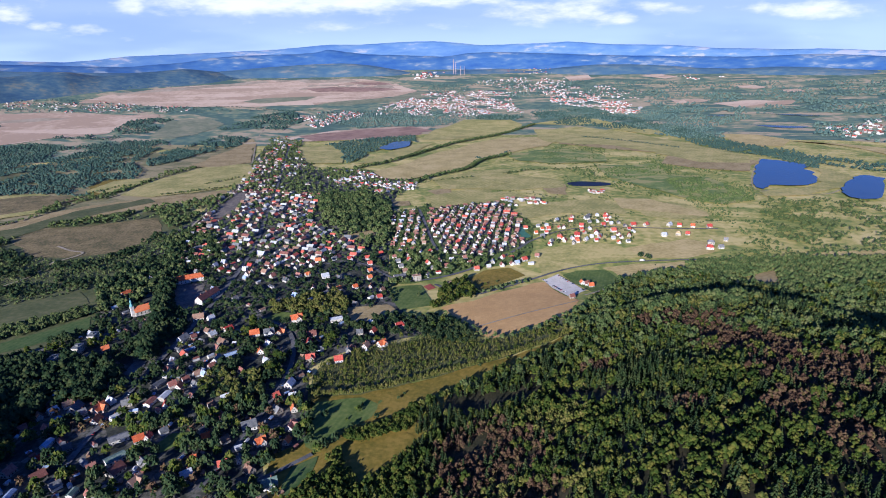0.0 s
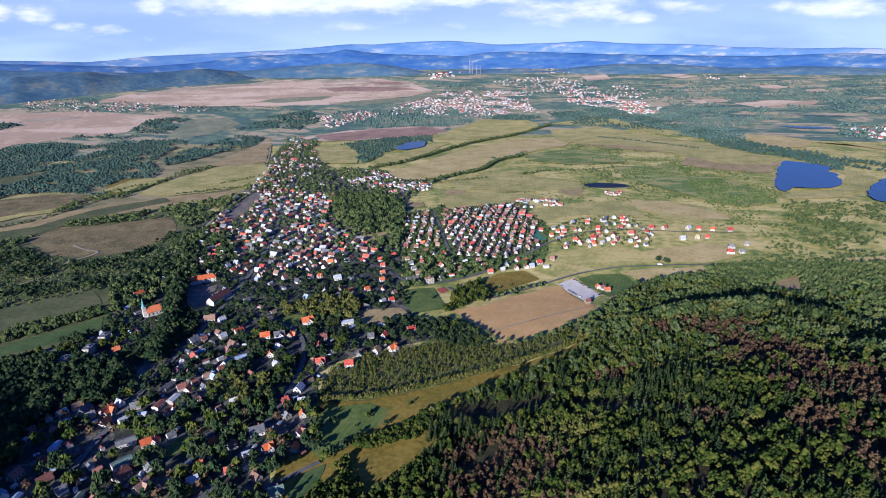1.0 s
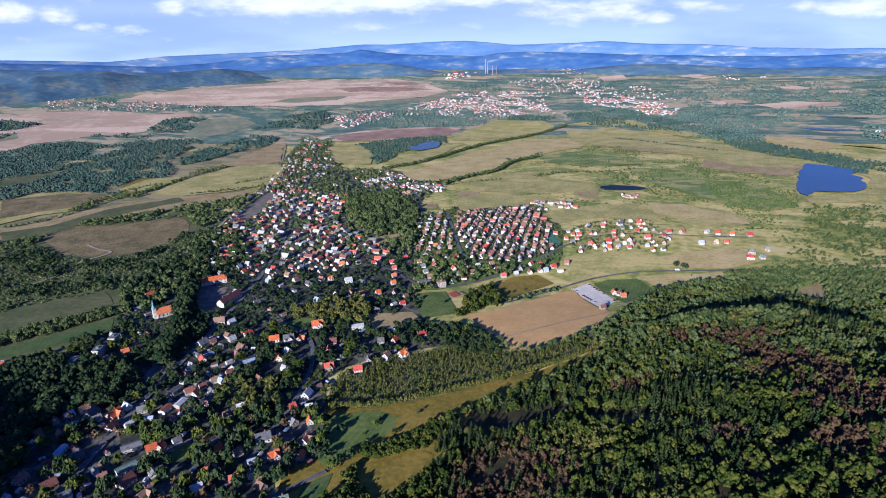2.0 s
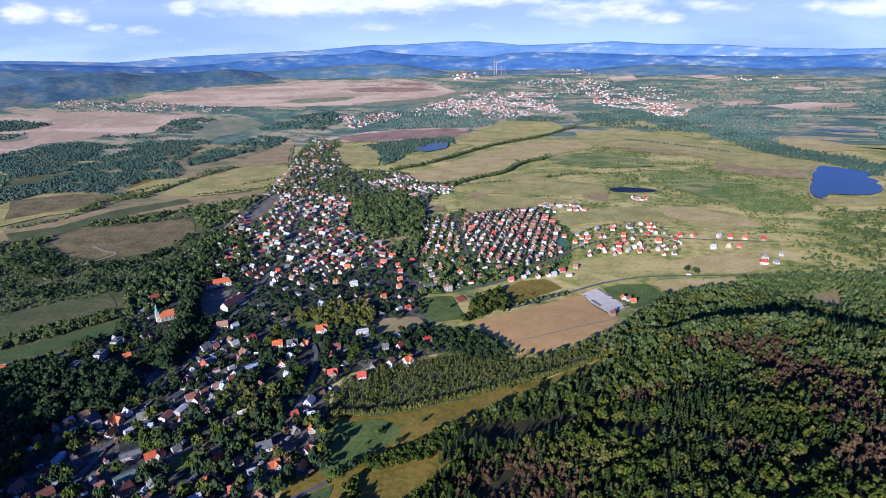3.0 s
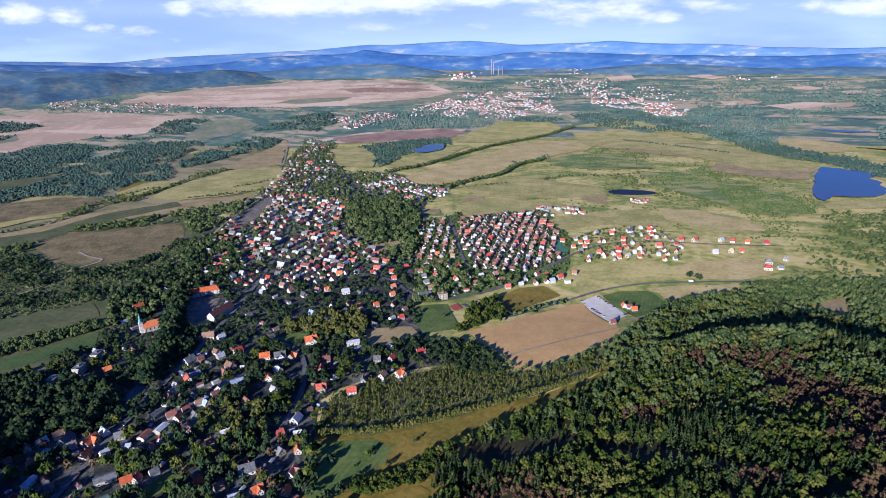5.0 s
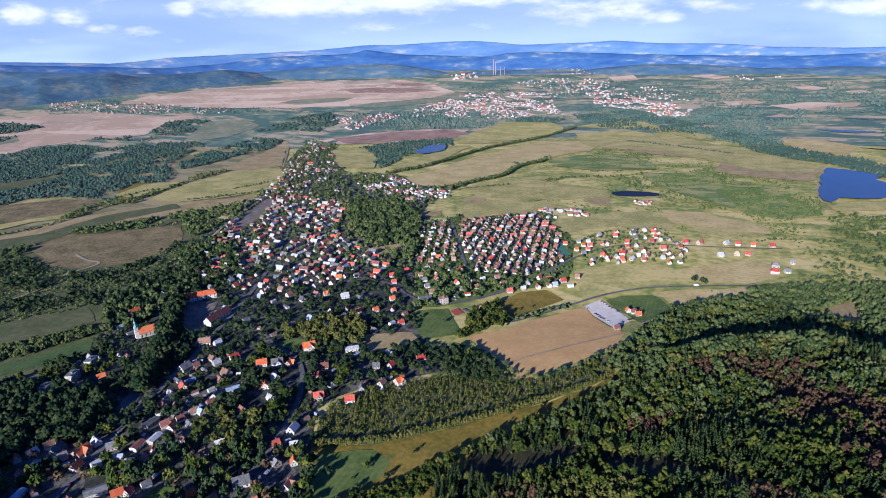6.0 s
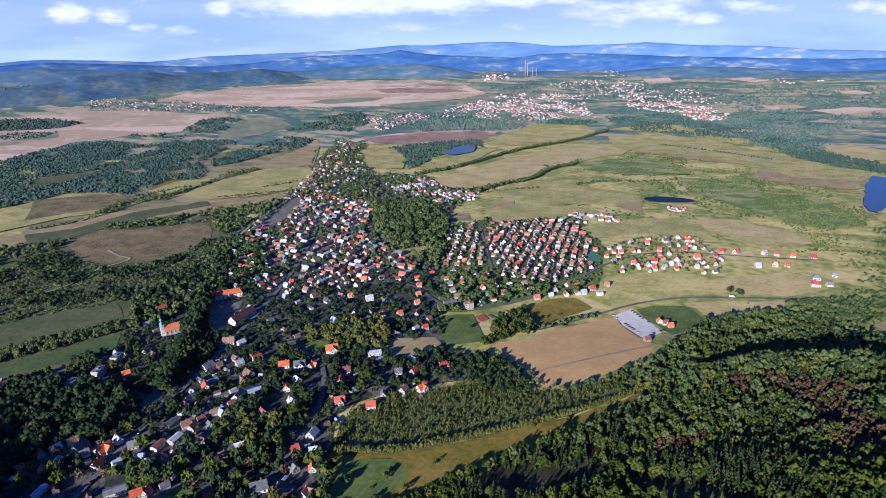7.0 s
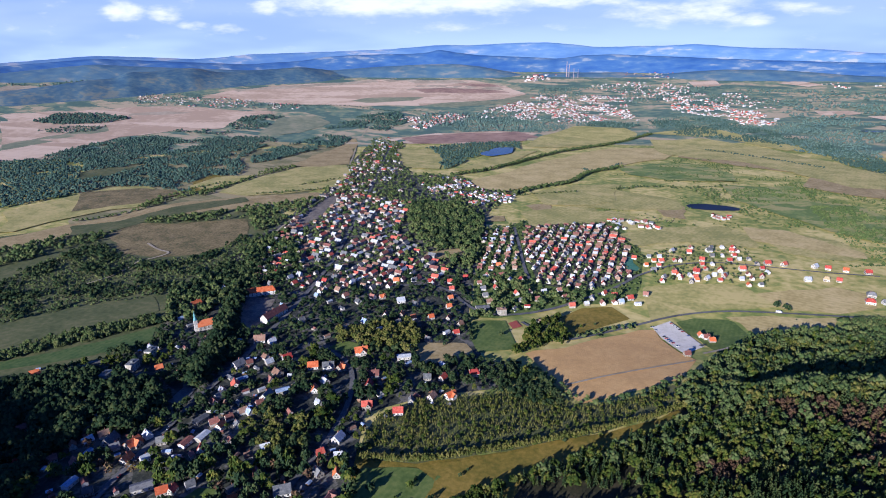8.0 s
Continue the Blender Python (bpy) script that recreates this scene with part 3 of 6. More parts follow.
field('rose', 'tan field above the far village', [(-1932, 3435), (-1850, 3608), (-1668, 3751), (-1364, 3909), (-1155, 4090), (-952, 4214), (-849, 4089), (-991, 3742), (-1183, 3463), (-1420, 3394), (-1730, 3361)])
field('marsh', 'lush green marsh on the plain', [(224, 2084), (330, 2152), (474, 2183), (552, 2030), (554, 1874), (376, 1878), (258, 1965)])
field('marsh', 'lush green marsh by the thicket', [(482, 1826), (686, 1845), (649, 1665), (739, 1627), (767, 1454), (746, 1365), (653, 1320), (587, 1392), (549, 1499), (481, 1642)])
field('stubble', 'brownish dry plain before the river', [(409, 2691), (638, 2737), (817, 2528), (928, 2244), (1021, 1944), (963, 1806), (820, 1850), (753, 2032), (644, 2229), (424, 2358)])
field('straw', 'pale mown strip near the farmsteads', [(425, 1419), (502, 1399), (589, 1267), (578, 1231), (476, 1288), (415, 1321)])
field('stubble', 'mown meadow behind the estate', [(-30, 1418), (52, 1468), (167, 1522), (229, 1461), (117, 1412), (-16, 1359)])
field('stubble', 'olive meadow by the marsh farm', [(42, 1672), (191, 1750), (333, 1654), (335, 1552), (197, 1531), (83, 1550)])
field('tilled', 'reddish tilled strip before the town', [(-640, 2669), (-404, 2790), (-119, 2863), (-25, 2743), (-207, 2626), (-537, 2539)])
field('stubble', 'yellowish strip among far woods', [(430, 2840), (692, 2983), (838, 2753), (959, 2488), (868, 2477), (715, 2753)])
lake("large dark blue pond behind a grass dam", [(1019, 1863), (1048, 1847), (1081, 1793), (1105, 1753), (1095, 1719), (1055, 1690), (1071, 1656), (1035, 1612), (1030, 1569), (999, 1543), (996, 1509), (942, 1486), (899, 1487), (862, 1497), (839, 1481), (819, 1455), (812, 1483), (830, 1535), (882, 1630), (945, 1740)])
lake("dark blue pond with a reedy bank", [(1065, 1512), (1129, 1567), (1165, 1586), (1176, 1562), (1188, 1538), (1036, 1328), (990, 1332), (961, 1358), (988, 1412), (1023, 1463)])
lake('far pale lake beside the bare slope', [(1338, 2691), (1451, 2686), (1601, 2590), (1542, 2472), (1441, 2461), (1350, 2598)])
lake('long far lake among trees', [(1498, 2897), (1684, 2899), (1777, 2779), (1713, 2674), (1602, 2750)])
lake('small far lake in the woods', [(1274, 2961), (1407, 2943), (1406, 2808), (1276, 2815)])
lake("small pond hidden in a wood", [(-1541, 2625), (-1562, 2761), (-1473, 2747), (-1445, 2611)])
lake("small pond beside a copse", [(-250, 2284), (-186, 2464), (-115, 2467), (-126, 2305), (-192, 2235)])
lake("shallow pond in the marsh", [(346, 1603), (401, 1621), (463, 1590), (473, 1563), (413, 1550), (352, 1565)])
road("asphalt", 7, "grey asphalt main street through the town", [(-356, 433), (-360, 484), (-360, 540), (-360, 589), (-359, 637), (-354, 728), (-355, 826), (-355, 898), (-362, 1015), (-375, 1133), (-401, 1278), (-430, 1433), (-485, 1742), (-552, 2085), (-647, 2571)])
road("asphalt", 5, "asphalt country road across the plain", [(-15, 890), (38, 838), (85, 871), (157, 926), (202, 957), (256, 977), (308, 982), (395, 974), (490, 964), (611, 968)])
road("asphalt", 6, "street from the estate to the country road", [(-227, 990), (-149, 1008), (-80, 903), (-24, 910), (34, 948), (66, 983), (121, 1030), (167, 1093)])
road("asphalt", 6, "straight street of the estate", [(-54, 1356), (-38, 1244), (-21, 1104), (-10, 1054)])
road("asphalt", 5, "narrow lane past gardens", [(-202, 411), (-177, 424), (-152, 445), (-129, 465)])
road("asphalt", 6, "village street among villas", [(-220, 420), (-209, 461), (-201, 504), (-195, 543), (-189, 581), (-188, 645), (-202, 706), (-228, 750), (-292, 776)])
road("dirt", 5, "pale railway line and track beside the town", [(-556, 1227), (-571, 1420), (-567, 1604), (-609, 1843), (-704, 2227), (-804, 2583), (-847, 2905)])
road("dirt", 3, "farm track across the ploughed field", [(43, 725), (90, 754), (142, 782), (200, 811)])
road("dirt", 5, "pale track on the heath", [(-784, 1142), (-737, 1106), (-701, 1096), (-706, 1073), (-721, 1052)])
road("dirt", 3, "dirt track by the woods", [(-732, 1053), (-721, 970), (-745, 920)])
road("asphalt", 5, "side street of the old town", [(-436, 1006), (-388, 1048), (-336, 1094), (-276, 1124), (-209, 1126)])
road("asphalt", 5, "side street through red roofs", [(-483, 1263), (-416, 1293), (-328, 1249), (-296, 1340)])
road("asphalt", 5, "street of the eastern houses", [(167, 1093), (235, 1157), (317, 1181), (395, 1165), (482, 1148), (560, 1141)])
road("asphalt", 5, "street of the northern estate", [(-512, 1923), (-388, 1814), (-218, 1577), (-129, 1622)])
road("dirt", 4, "courtyard road to the inn", [(217, 836), (243, 851), (256, 860)])
road("dirt", 4, "pale path along the pond dam", [(1035, 1890), (938, 1739), (828, 1540), (795, 1453), (867, 1444), (959, 1453), (1029, 1477)])
road("dirt", 4, "gravel dam road by the pond", [(775, 1417), (900, 1402), (964, 1395), (1155, 1594)])
LOT = [(163, 916), (198, 937), (230, 863), (194, 838)]
TOWN = [(-593, 414), (-794, 599), (-654, 604), (-565, 665), (-500, 740), (-564, 884), (-576, 1188), (-577, 1343), (-613, 1800), (-751, 2644), (-624, 2635), (-407, 1908), (-256, 1887), (-67, 1690), (-130, 1429), (-115, 1321), (-89, 903), (-67, 769), (-22, 767), (2, 738), (-36, 700), (-109, 682), (-163, 644), (-139, 492), (-167, 462), (-145, 398)]
NEARTOWN = [(-593, 414), (-794, 599), (-654, 604), (-565, 665), (-500, 740), (-508, 982), (-302, 967), (-89, 903), (-67, 769), (-22, 767), (2, 738), (-36, 700), (-109, 682), (-163, 644), (-139, 492), (-167, 462), (-145, 398)]
OLDTOWN = [(-476, 980), (-557, 1293), (-600, 1608), (-609, 1843), (-734, 2578), (-634, 2570), (-435, 1912), (-328, 1543), (-277, 1244), (-187, 1135), (-143, 1045), (-225, 975), (-334, 942)]
ESTATE = [(-27, 1364), (137, 1412), (163, 1333), (177, 1202), (166, 1086), (79, 1023), (6, 1038), (-15, 1121), (-32, 1243)]
ESTATE_W = [(-113, 1297), (-54, 1356), (-34, 1221), (-26, 1097), (-97, 1075)]
ESTATE_N = [(-412, 1890), (-253, 1858), (-131, 1659), (-67, 1674), (-67, 1579), (-184, 1539), (-291, 1642)]
PARK = [(-332, 1524), (-215, 1549), (-125, 1401), (-105, 1110), (-127, 1077), (-190, 1154), (-266, 1265)]
PLANTATION = [(-152, 566), (-156, 610), (-151, 636), (-108, 675), (-36, 693), (9, 714), (58, 684), (110, 704), (173, 749), (165, 688), (80, 639), (-20, 596), (-95, 567)]
WEDGE = [(-114, 459), (-104, 469), (-82, 422), (-73, 391), (-97, 392)]
SOUTHWOOD = [(-144, 394), (-135, 416), (-118, 432), (-98, 430), (-85, 408), (-47, 426), (-33, 448), (-26, 385)]
HEDGE_S = [(-108, 491), (-65, 510), (-34, 542), (-28, 529), (-40, 498), (-84, 481)]
EASTWOOD = [(418, 946), (469, 961), (549, 964), (794, 948), (705, 830), (613, 822), (516, 804), (503, 811), (545, 895), (490, 869), (445, 848), (414, 911)]
EASTSCRUB = [(762, 1377), (940, 1357), (1041, 1277), (830, 996), (707, 994), (615, 977), (510, 986), (585, 1123), (659, 1156)]
MARSH = [(485, 1784), (699, 1898), (796, 1741), (814, 1507), (767, 1388), (591, 1183), (583, 1409), (457, 1453), (384, 1798)]
SCRUB_N = [(354, 2096), (473, 2287), (634, 2288), (587, 2083), (483, 1879), (334, 1861)]
SCRUB_E = [(493, 1604), (570, 1790), (678, 1891), (696, 1755), (629, 1601), (528, 1542)]
WESTWOOD = [(-2020, 1898), (-1793, 2415), (-1708, 2497), (-1513, 2443), (-1409, 2558), (-1204, 2590), (-1151, 2521), (-1143, 2296), (-1096, 2109), (-986, 1940), (-940, 1736), (-981, 1584), (-1103, 1632), (-1244, 1627), (-1388, 1260)]
WESTWOOD_B = [(-1707, 2594), (-1625, 2936), (-1531, 3028), (-1343, 3052), (-1288, 2849), (-1377, 2697), (-1443, 2578)]
WESTWOOD_C = [(-1111, 2228), (-1046, 2496), (-992, 2688), (-849, 2636), (-827, 2482), (-932, 2263), (-966, 2090), (-1016, 2033)]
WESTWOOD_D = [(-1056, 2799), (-971, 3150), (-794, 3288), (-683, 3041), (-742, 2811), (-917, 2865)]
STRIP_A = [(-1111, 1058), (-943, 1201), (-886, 1325), (-764, 1397), (-682, 1538), (-580, 1572), (-575, 1449), (-584, 1296), (-599, 1239), (-660, 1336), (-816, 1272), (-906, 1217), (-901, 1141), (-972, 962)]
STRIP_B = [(-1090, 1409), (-1071, 1531), (-950, 1614), (-913, 1733), (-896, 1927), (-772, 2238), (-837, 1919), (-875, 1654), (-913, 1545), (-971, 1397)]
HEATHWOOD = [(-888, 819), (-914, 1013), (-901, 1141), (-786, 1070), (-710, 1051), (-632, 1077), (-610, 1224), (-535, 1146), (-468, 1008), (-479, 939), (-591, 988), (-590, 897), (-686, 836), (-799, 723)]
TOWNWOOD = [(-592, 935), (-510, 1011), (-576, 1188), (-535, 1268), (-427, 1101), (-425, 1005), (-469, 939), (-460, 877), (-507, 795)]
FIELDHEDGE = [(-764, 634), (-674, 693), (-629, 756), (-576, 799), (-546, 827), (-526, 800), (-574, 744), (-606, 722), (-655, 670), (-738, 608)]
COPSE = [(-473, 2422), (-339, 2557), (-110, 2646), (-96, 2448), (-198, 2317), (-273, 2196), (-278, 2066), (-318, 1996), (-369, 2138), (-457, 2278)]
RIVERWOOD = [(435, 3029), (652, 3111), (901, 2958), (1099, 2968), (1191, 2598), (1183, 2420), (1068, 2268), (954, 2366), (811, 2651), (593, 2817)]
RIVERWOOD_B = [(996, 2252), (1091, 2179), (1202, 2007), (1268, 1813), (1363, 1706), (1290, 1607), (1185, 1687), (1133, 1823), (1051, 1940), (959, 2071)]
FARWOOD = [(1126, 3510), (1536, 3473), (1957, 3248), (2155, 2774), (1612, 2036), (1468, 2318), (1636, 2602), (1658, 2818), (1398, 2830), (1310, 2937), (1135, 2989)]
CITYWOOD = [(-666, 3259), (-241, 3321), (68, 3211), (442, 3075), (331, 2868), (63, 3028), (-50, 2896), (-383, 2929), (-607, 2941)]
GROVE = [(-495, 2936), (-50, 2954), (60, 2910), (-49, 2810), (-370, 2817)]
SPINNEY = [(183, 3118), (435, 3029), (338, 2926), (189, 2980)]
EASTGARDENS = [(189, 1201), (276, 1273), (390, 1271), (393, 1142), (364, 1068), (190, 1061)]
SCHOOLWOOD = [(-5, 891), (42, 917), (57, 855), (42, 831), (3, 808), (-14, 787), (-34, 778), (-7, 813)]
PARKTREES = [(-263, 820), (-166, 858), (-142, 813), (-144, 773), (-252, 779)]
HILLWOOD = [(-100, 338), (-93, 402), (-32, 472), (-30, 544), (6, 570), (73, 604), (138, 652), (181, 752), (231, 821), (295, 892), (343, 911), (400, 911), (445, 848), (471, 831), (500, 805), (592, 817), (797, 836), (636, 512), (248, 166), (-83, 254)]
HILLWOOD_NEAR = [(-89, 376), (-84, 401), (-32, 472), (-30, 544), (6, 570), (73, 604), (138, 652), (592, 644), (251, 243)]
HILLWOOD_BACK = [(138, 652), (181, 752), (231, 821), (295, 892), (343, 911), (400, 911), (445, 848), (471, 831), (500, 805), (592, 817), (744, 835), (592, 644)]
HILLWOOD_REST = [(-83, 254), (-89, 373), (249, 242), (748, 834), (938, 803), (248, 166)]
GAPS = []
GAPS.append([(-13, 547), (42, 552), (102, 547), (98, 524), (45, 517), (-7, 520)])
GAPS.append([(115, 533), (167, 489), (200, 429), (196, 418), (159, 463), (112, 507)])
GAPS.append([(514, 831), (712, 878), (784, 885), (761, 857), (687, 843), (511, 796)])
OLDTOWN_NEAR = [(-476, 980), (-557, 1293), (-588, 1528), (-474, 1607), (-328, 1543), (-277, 1244), (-187, 1135), (-143, 1045), (-225, 975), (-334, 942)]
MID_TOWNS = []
MID_TOWNS.append(("houses of the northern estate in rows", [(-412, 1890), (-253, 1858), (-131, 1659), (-67, 1674), (-67, 1579), (-184, 1539), (-291, 1642)], 15, 8.2))
MID_TOWNS.append(("roofs along the northern main street", [(-588, 1528), (-609, 1843), (-734, 2578), (-664, 2703), (-435, 1912), (-345, 1592), (-478, 1621)], 25, 9))
ESTATE_LAND = [(-122, 1332), (-55, 1377), (-28, 1407), (169, 1443), (176, 1332), (195, 1200), (168, 1048), (148, 996), (65, 972), (-24, 910), (-86, 888)]
SCHOOLPARK = [(-100, 1075), (-26, 1051), (16, 1023), (77, 1004), (152, 1022), (142, 988), (54, 956), (-24, 903), (-83, 888)]
COURT = [(-456, 910), (-397, 908), (-377, 827), (-386, 803), (-413, 819)]
COURTTREES = [(-494, 928), (-471, 926), (-428, 852), (-407, 812), (-381, 795), (-354, 731), (-372, 715), (-399, 760), (-430, 820)]
SQUARE = [(-389, 622), (-389, 656), (-373, 655), (-370, 617)]
STREETSIDE = [(-341, 417), (-352, 479), (-347, 539), (-346, 639), (-344, 730), (-306, 746), (-271, 664), (-284, 586), (-280, 503), (-280, 423), (-291, 415)]
LEFTWOOD = [(-608, 428), (-768, 575), (-620, 602), (-550, 643), (-484, 661), (-421, 650), (-386, 615), (-397, 557), (-438, 565), (-438, 500), (-422, 420)]
REDCOURT = [(-33, 883), (-22, 893), (-14, 876), (-25, 866)]
LORRY = (352, 985)
WESTLAND = [(-794, 599), (-1044, 828), (-1177, 1128), (-974, 1244), (-888, 1374), (-708, 1492), (-573, 1368), (-487, 981), (-474, 721), (-555, 650), (-654, 604)]
PLAINS = [(-64, 1579), (89, 1839), (368, 2118), (669, 2171), (989, 1854), (768, 1417), (947, 1368), (946, 1215), (608, 999), (579, 1184), (402, 1269), (203, 1382)]
FARWOOD_W = [(-3099, 3116), (-2612, 3653), (-2133, 4027), (-1637, 4173), (-1350, 4234), (-1980, 3713), (-2425, 3368), (-2825, 2811)]
FARWOOD_C = [(-138, 4114), (855, 4124), (2551, 3462), (2255, 3036), (1056, 3493), (412, 3580), (-57, 3587)]
FARWOOD_V = [(-2361, 3270), (-1930, 3480), (-1403, 3357), (-924, 3313), (-1424, 3180), (-2066, 3078), (-2223, 3061)]
PLANT_LINE = [(-150, 563), (-95, 566), (-58, 580), (-20, 595), (41, 622), (80, 638), (121, 658), (167, 687)]
BROWN = [(53, 436, 41), (294, 536, 42), (331, 462, 46), (14, 460, 28), (41, 470, 29), (250, 634, 28), (197, 413, 16), (291, 437, 36), (70, 365, 24), (326, 419, 44), (305, 505, 36), (297, 607, 36), (262, 374, 29), (271, 322, 30), (11, 402, 32), (163, 555, 20)]
LONE = [(5, -127, 524, 11), (0, -94, 534, 9), (2, -73, 521, 8), (1, -97, 507, 7), (5, -53, 555, 5), (0, -104, 519, 4), (3, -120, 476, 13), (2, -110, 484, 13), (1, -146, 540, 13), (4, -142, 520, 14), (3, -138, 500, 13), (1, -135, 482, 12), (0, -125, 469, 12), (2, 355, 998, 12)]
LONE += [(5, 368, 985, 10), (3, 365, 991, 11), (4, -110, 800, 6), (0, 68, 893, 6), (1, 76, 875, 7), (2, 88, 906, 5), (3, 368, 956, 3), (1, 40, 619, 5), (0, 75, 629, 6), (4, -91, 545, 5), (2, -47, 564, 4), (7, -6, 614, 6), (3, -40, 842, 9), (1, -76, 854, 9)]
FAR_TOWNS = []
FAR_TOWNS.append(("red and white roofs of the far spa town", [(-254, 3516), (-59, 3820), (193, 3890), (432, 3761), (414, 3321), (452, 3151), (240, 3094), (36, 3107), (-172, 3160)], 19, 9))
FAR_TOWNS.append(("white blocks of the western suburb", [(-749, 3084), (-635, 3259), (-486, 3286), (-352, 3174), (-481, 3034), (-591, 2859)], 19, 9.5))
FAR_TOWNS.append(("roofs scattered through the far suburb", [(-375, 3408), (-221, 3514), (-175, 3237), (-352, 3174)], 24, 8.5))
FAR_TOWNS.append(("bright white and red blocks of the far estate", [(636, 3724), (788, 3789), (988, 3367), (1106, 3247), (1006, 3025), (861, 2968), (850, 3196), (640, 3362)], 19, 10))
FAR_TOWNS.append(("roof row below the far hill", [(807, 3884), (1088, 3855), (1128, 3743), (822, 3781)], 19, 9))
FAR_TOWNS.append(("scattered roofs of the far city", [(247, 4184), (493, 4301), (868, 4187), (788, 3789), (443, 3855)], 30, 9))
FAR_TOWNS.append(("far village among trees", [(-2099, 3281), (-1978, 3390), (-1687, 3368), (-1629, 3176), (-1968, 3104)], 24, 8))
FAR_TOWNS.append(("hamlet along a far road", [(-1634, 3319), (-1374, 3362), (-1332, 3249), (-1546, 3190)], 28, 8))
FAR_TOWNS.append(("roofs of a village on the plain edge", [(-2361, 3270), (-2252, 3383), (-2063, 3218), (-2238, 3083)], 30, 8))
FAR_TOWNS.append(("pale factory halls by the power station", [(-209, 4450), (-65, 4512), (60, 4527), (17, 4375), (-163, 4299)], 30, 17))
FAR_TOWNS.append(("greyish industrial halls by the lakes", [(1587, 2479), (1734, 2525), (1902, 2533), (1702, 2249), (1538, 2223)], 34, 15))
FAR_TOWNS.append(("far roofs at the foot of the hills", [(1496, 4100), (1759, 4096), (1883, 3952), (1678, 3898)], 36, 9))
FAR_TOWNS.append(("roofs between the far suburbs", [(-58, 3693), (447, 3893), (819, 3942), (1231, 3633), (1114, 3367), (633, 3706), (76, 3539)], 34, 8.5))
FAR_TOWNS.append(("far quarter of the city", [(357, 4591), (792, 4668), (1175, 4481), (747, 4392)], 38, 9))
FAR_TOWNS.append(("hamlet on the marsh edge", [(140, 1446), (240, 1447), (250, 1377), (164, 1344)], 17, 8.5))
FAR_TOWNS.append(("farmsteads on the marsh", [(383, 1506), (423, 1514), (415, 1470), (380, 1462)], 13, 7.5))
STACKS = [(112, 4478, 107), (128, 4476, 86), (160, 4429, 68), (189, 4449, 59)]


# gardens of the town and the forest floor lie under their trees
sheet("fallow_land", [(-1955, 2371), (-1699, 2417), (-1377, 2641), (-1083, 2824), (-821, 2605), (-649, 1977), (-626, 1609), (-691, 1380), (-780, 1226), (-922, 1085)], 0.2, FIELD["fallow"], "fallow olive-brown land west of the railway", "ground")
sheet("rough_grass", WESTLAND, 0.22, FIELD["pasture"], "rough dull grass west of the town", "ground")
sheet("rough_grass", PLANTATION, 0.26, FIELD["pasture"], "rough grass under the young plantation", "ground")
sheet("rough_grass", [(-168, 392), (-162, 575), (-60, 588), (24, 584), (-22, 480), (-28, 376)], 0.24, FIELD["olive"], "rough olive grass round the valley meadow", "ground")
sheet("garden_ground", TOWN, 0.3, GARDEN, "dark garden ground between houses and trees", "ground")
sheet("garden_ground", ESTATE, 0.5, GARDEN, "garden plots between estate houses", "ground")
sheet("garden_ground", ESTATE_LAND, 0.42, FIELD["lawn"], "garden plots round the estate and school", "ground")
sheet("sports_court", REDCOURT, 0.9, COURT_RED, "red sports court beside a green pitch", "sports court")
COURT_GREEN = material("green_court_surface", [(0.05, 0.16, 0.11), (0.08, 0.21, 0.15)], 6, fine=1)
TENNIS = [(157, 1185), (173, 1191), (175, 1128), (156, 1115)]
sheet("sports_court", TENNIS, 0.9, COURT_GREEN, "green tennis court beside the estate", "sports court")
OPEN.append(TENNIS)
sheet("courtyard", COURT, 0.7, COURT_GRAVEL, "brownish gravel courtyard of the palace", "courtyard")
OPEN.append(COURT)
RAILYARD = [(-544, 1323), (-558, 1477), (-559, 1598), (-525, 1571), (-504, 1398), (-515, 1316)]
sheet("rail_yard", RAILYARD, 0.85, COURT_GRAVEL, "pale gravel railway yard beside the town", "rail yard")
OPEN.append(RAILYARD)
sheet("square", SQUARE, 0.9, ASPHALT, "dark asphalt square beside the main street", "square")
OPEN.append(SQUARE)
sheet("car_park", LOT, 1.1, CONCRETE, "pale concrete car park beside the inn", "car park")

# farmland on the far side of the valley, haze put into its colour
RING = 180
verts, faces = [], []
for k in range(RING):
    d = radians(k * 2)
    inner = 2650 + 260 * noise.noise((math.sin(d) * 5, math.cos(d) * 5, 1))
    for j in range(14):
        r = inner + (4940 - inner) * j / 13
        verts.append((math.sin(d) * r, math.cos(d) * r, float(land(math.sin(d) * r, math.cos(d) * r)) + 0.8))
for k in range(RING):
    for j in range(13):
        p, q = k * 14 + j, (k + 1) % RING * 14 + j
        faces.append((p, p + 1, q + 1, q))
tagged(new("far_ground", mesh_of("far_ground", verts, faces, FARLAND, True)), "farmland and woods across the valley, coloured blue-green for haze", "ground", kind="structure")

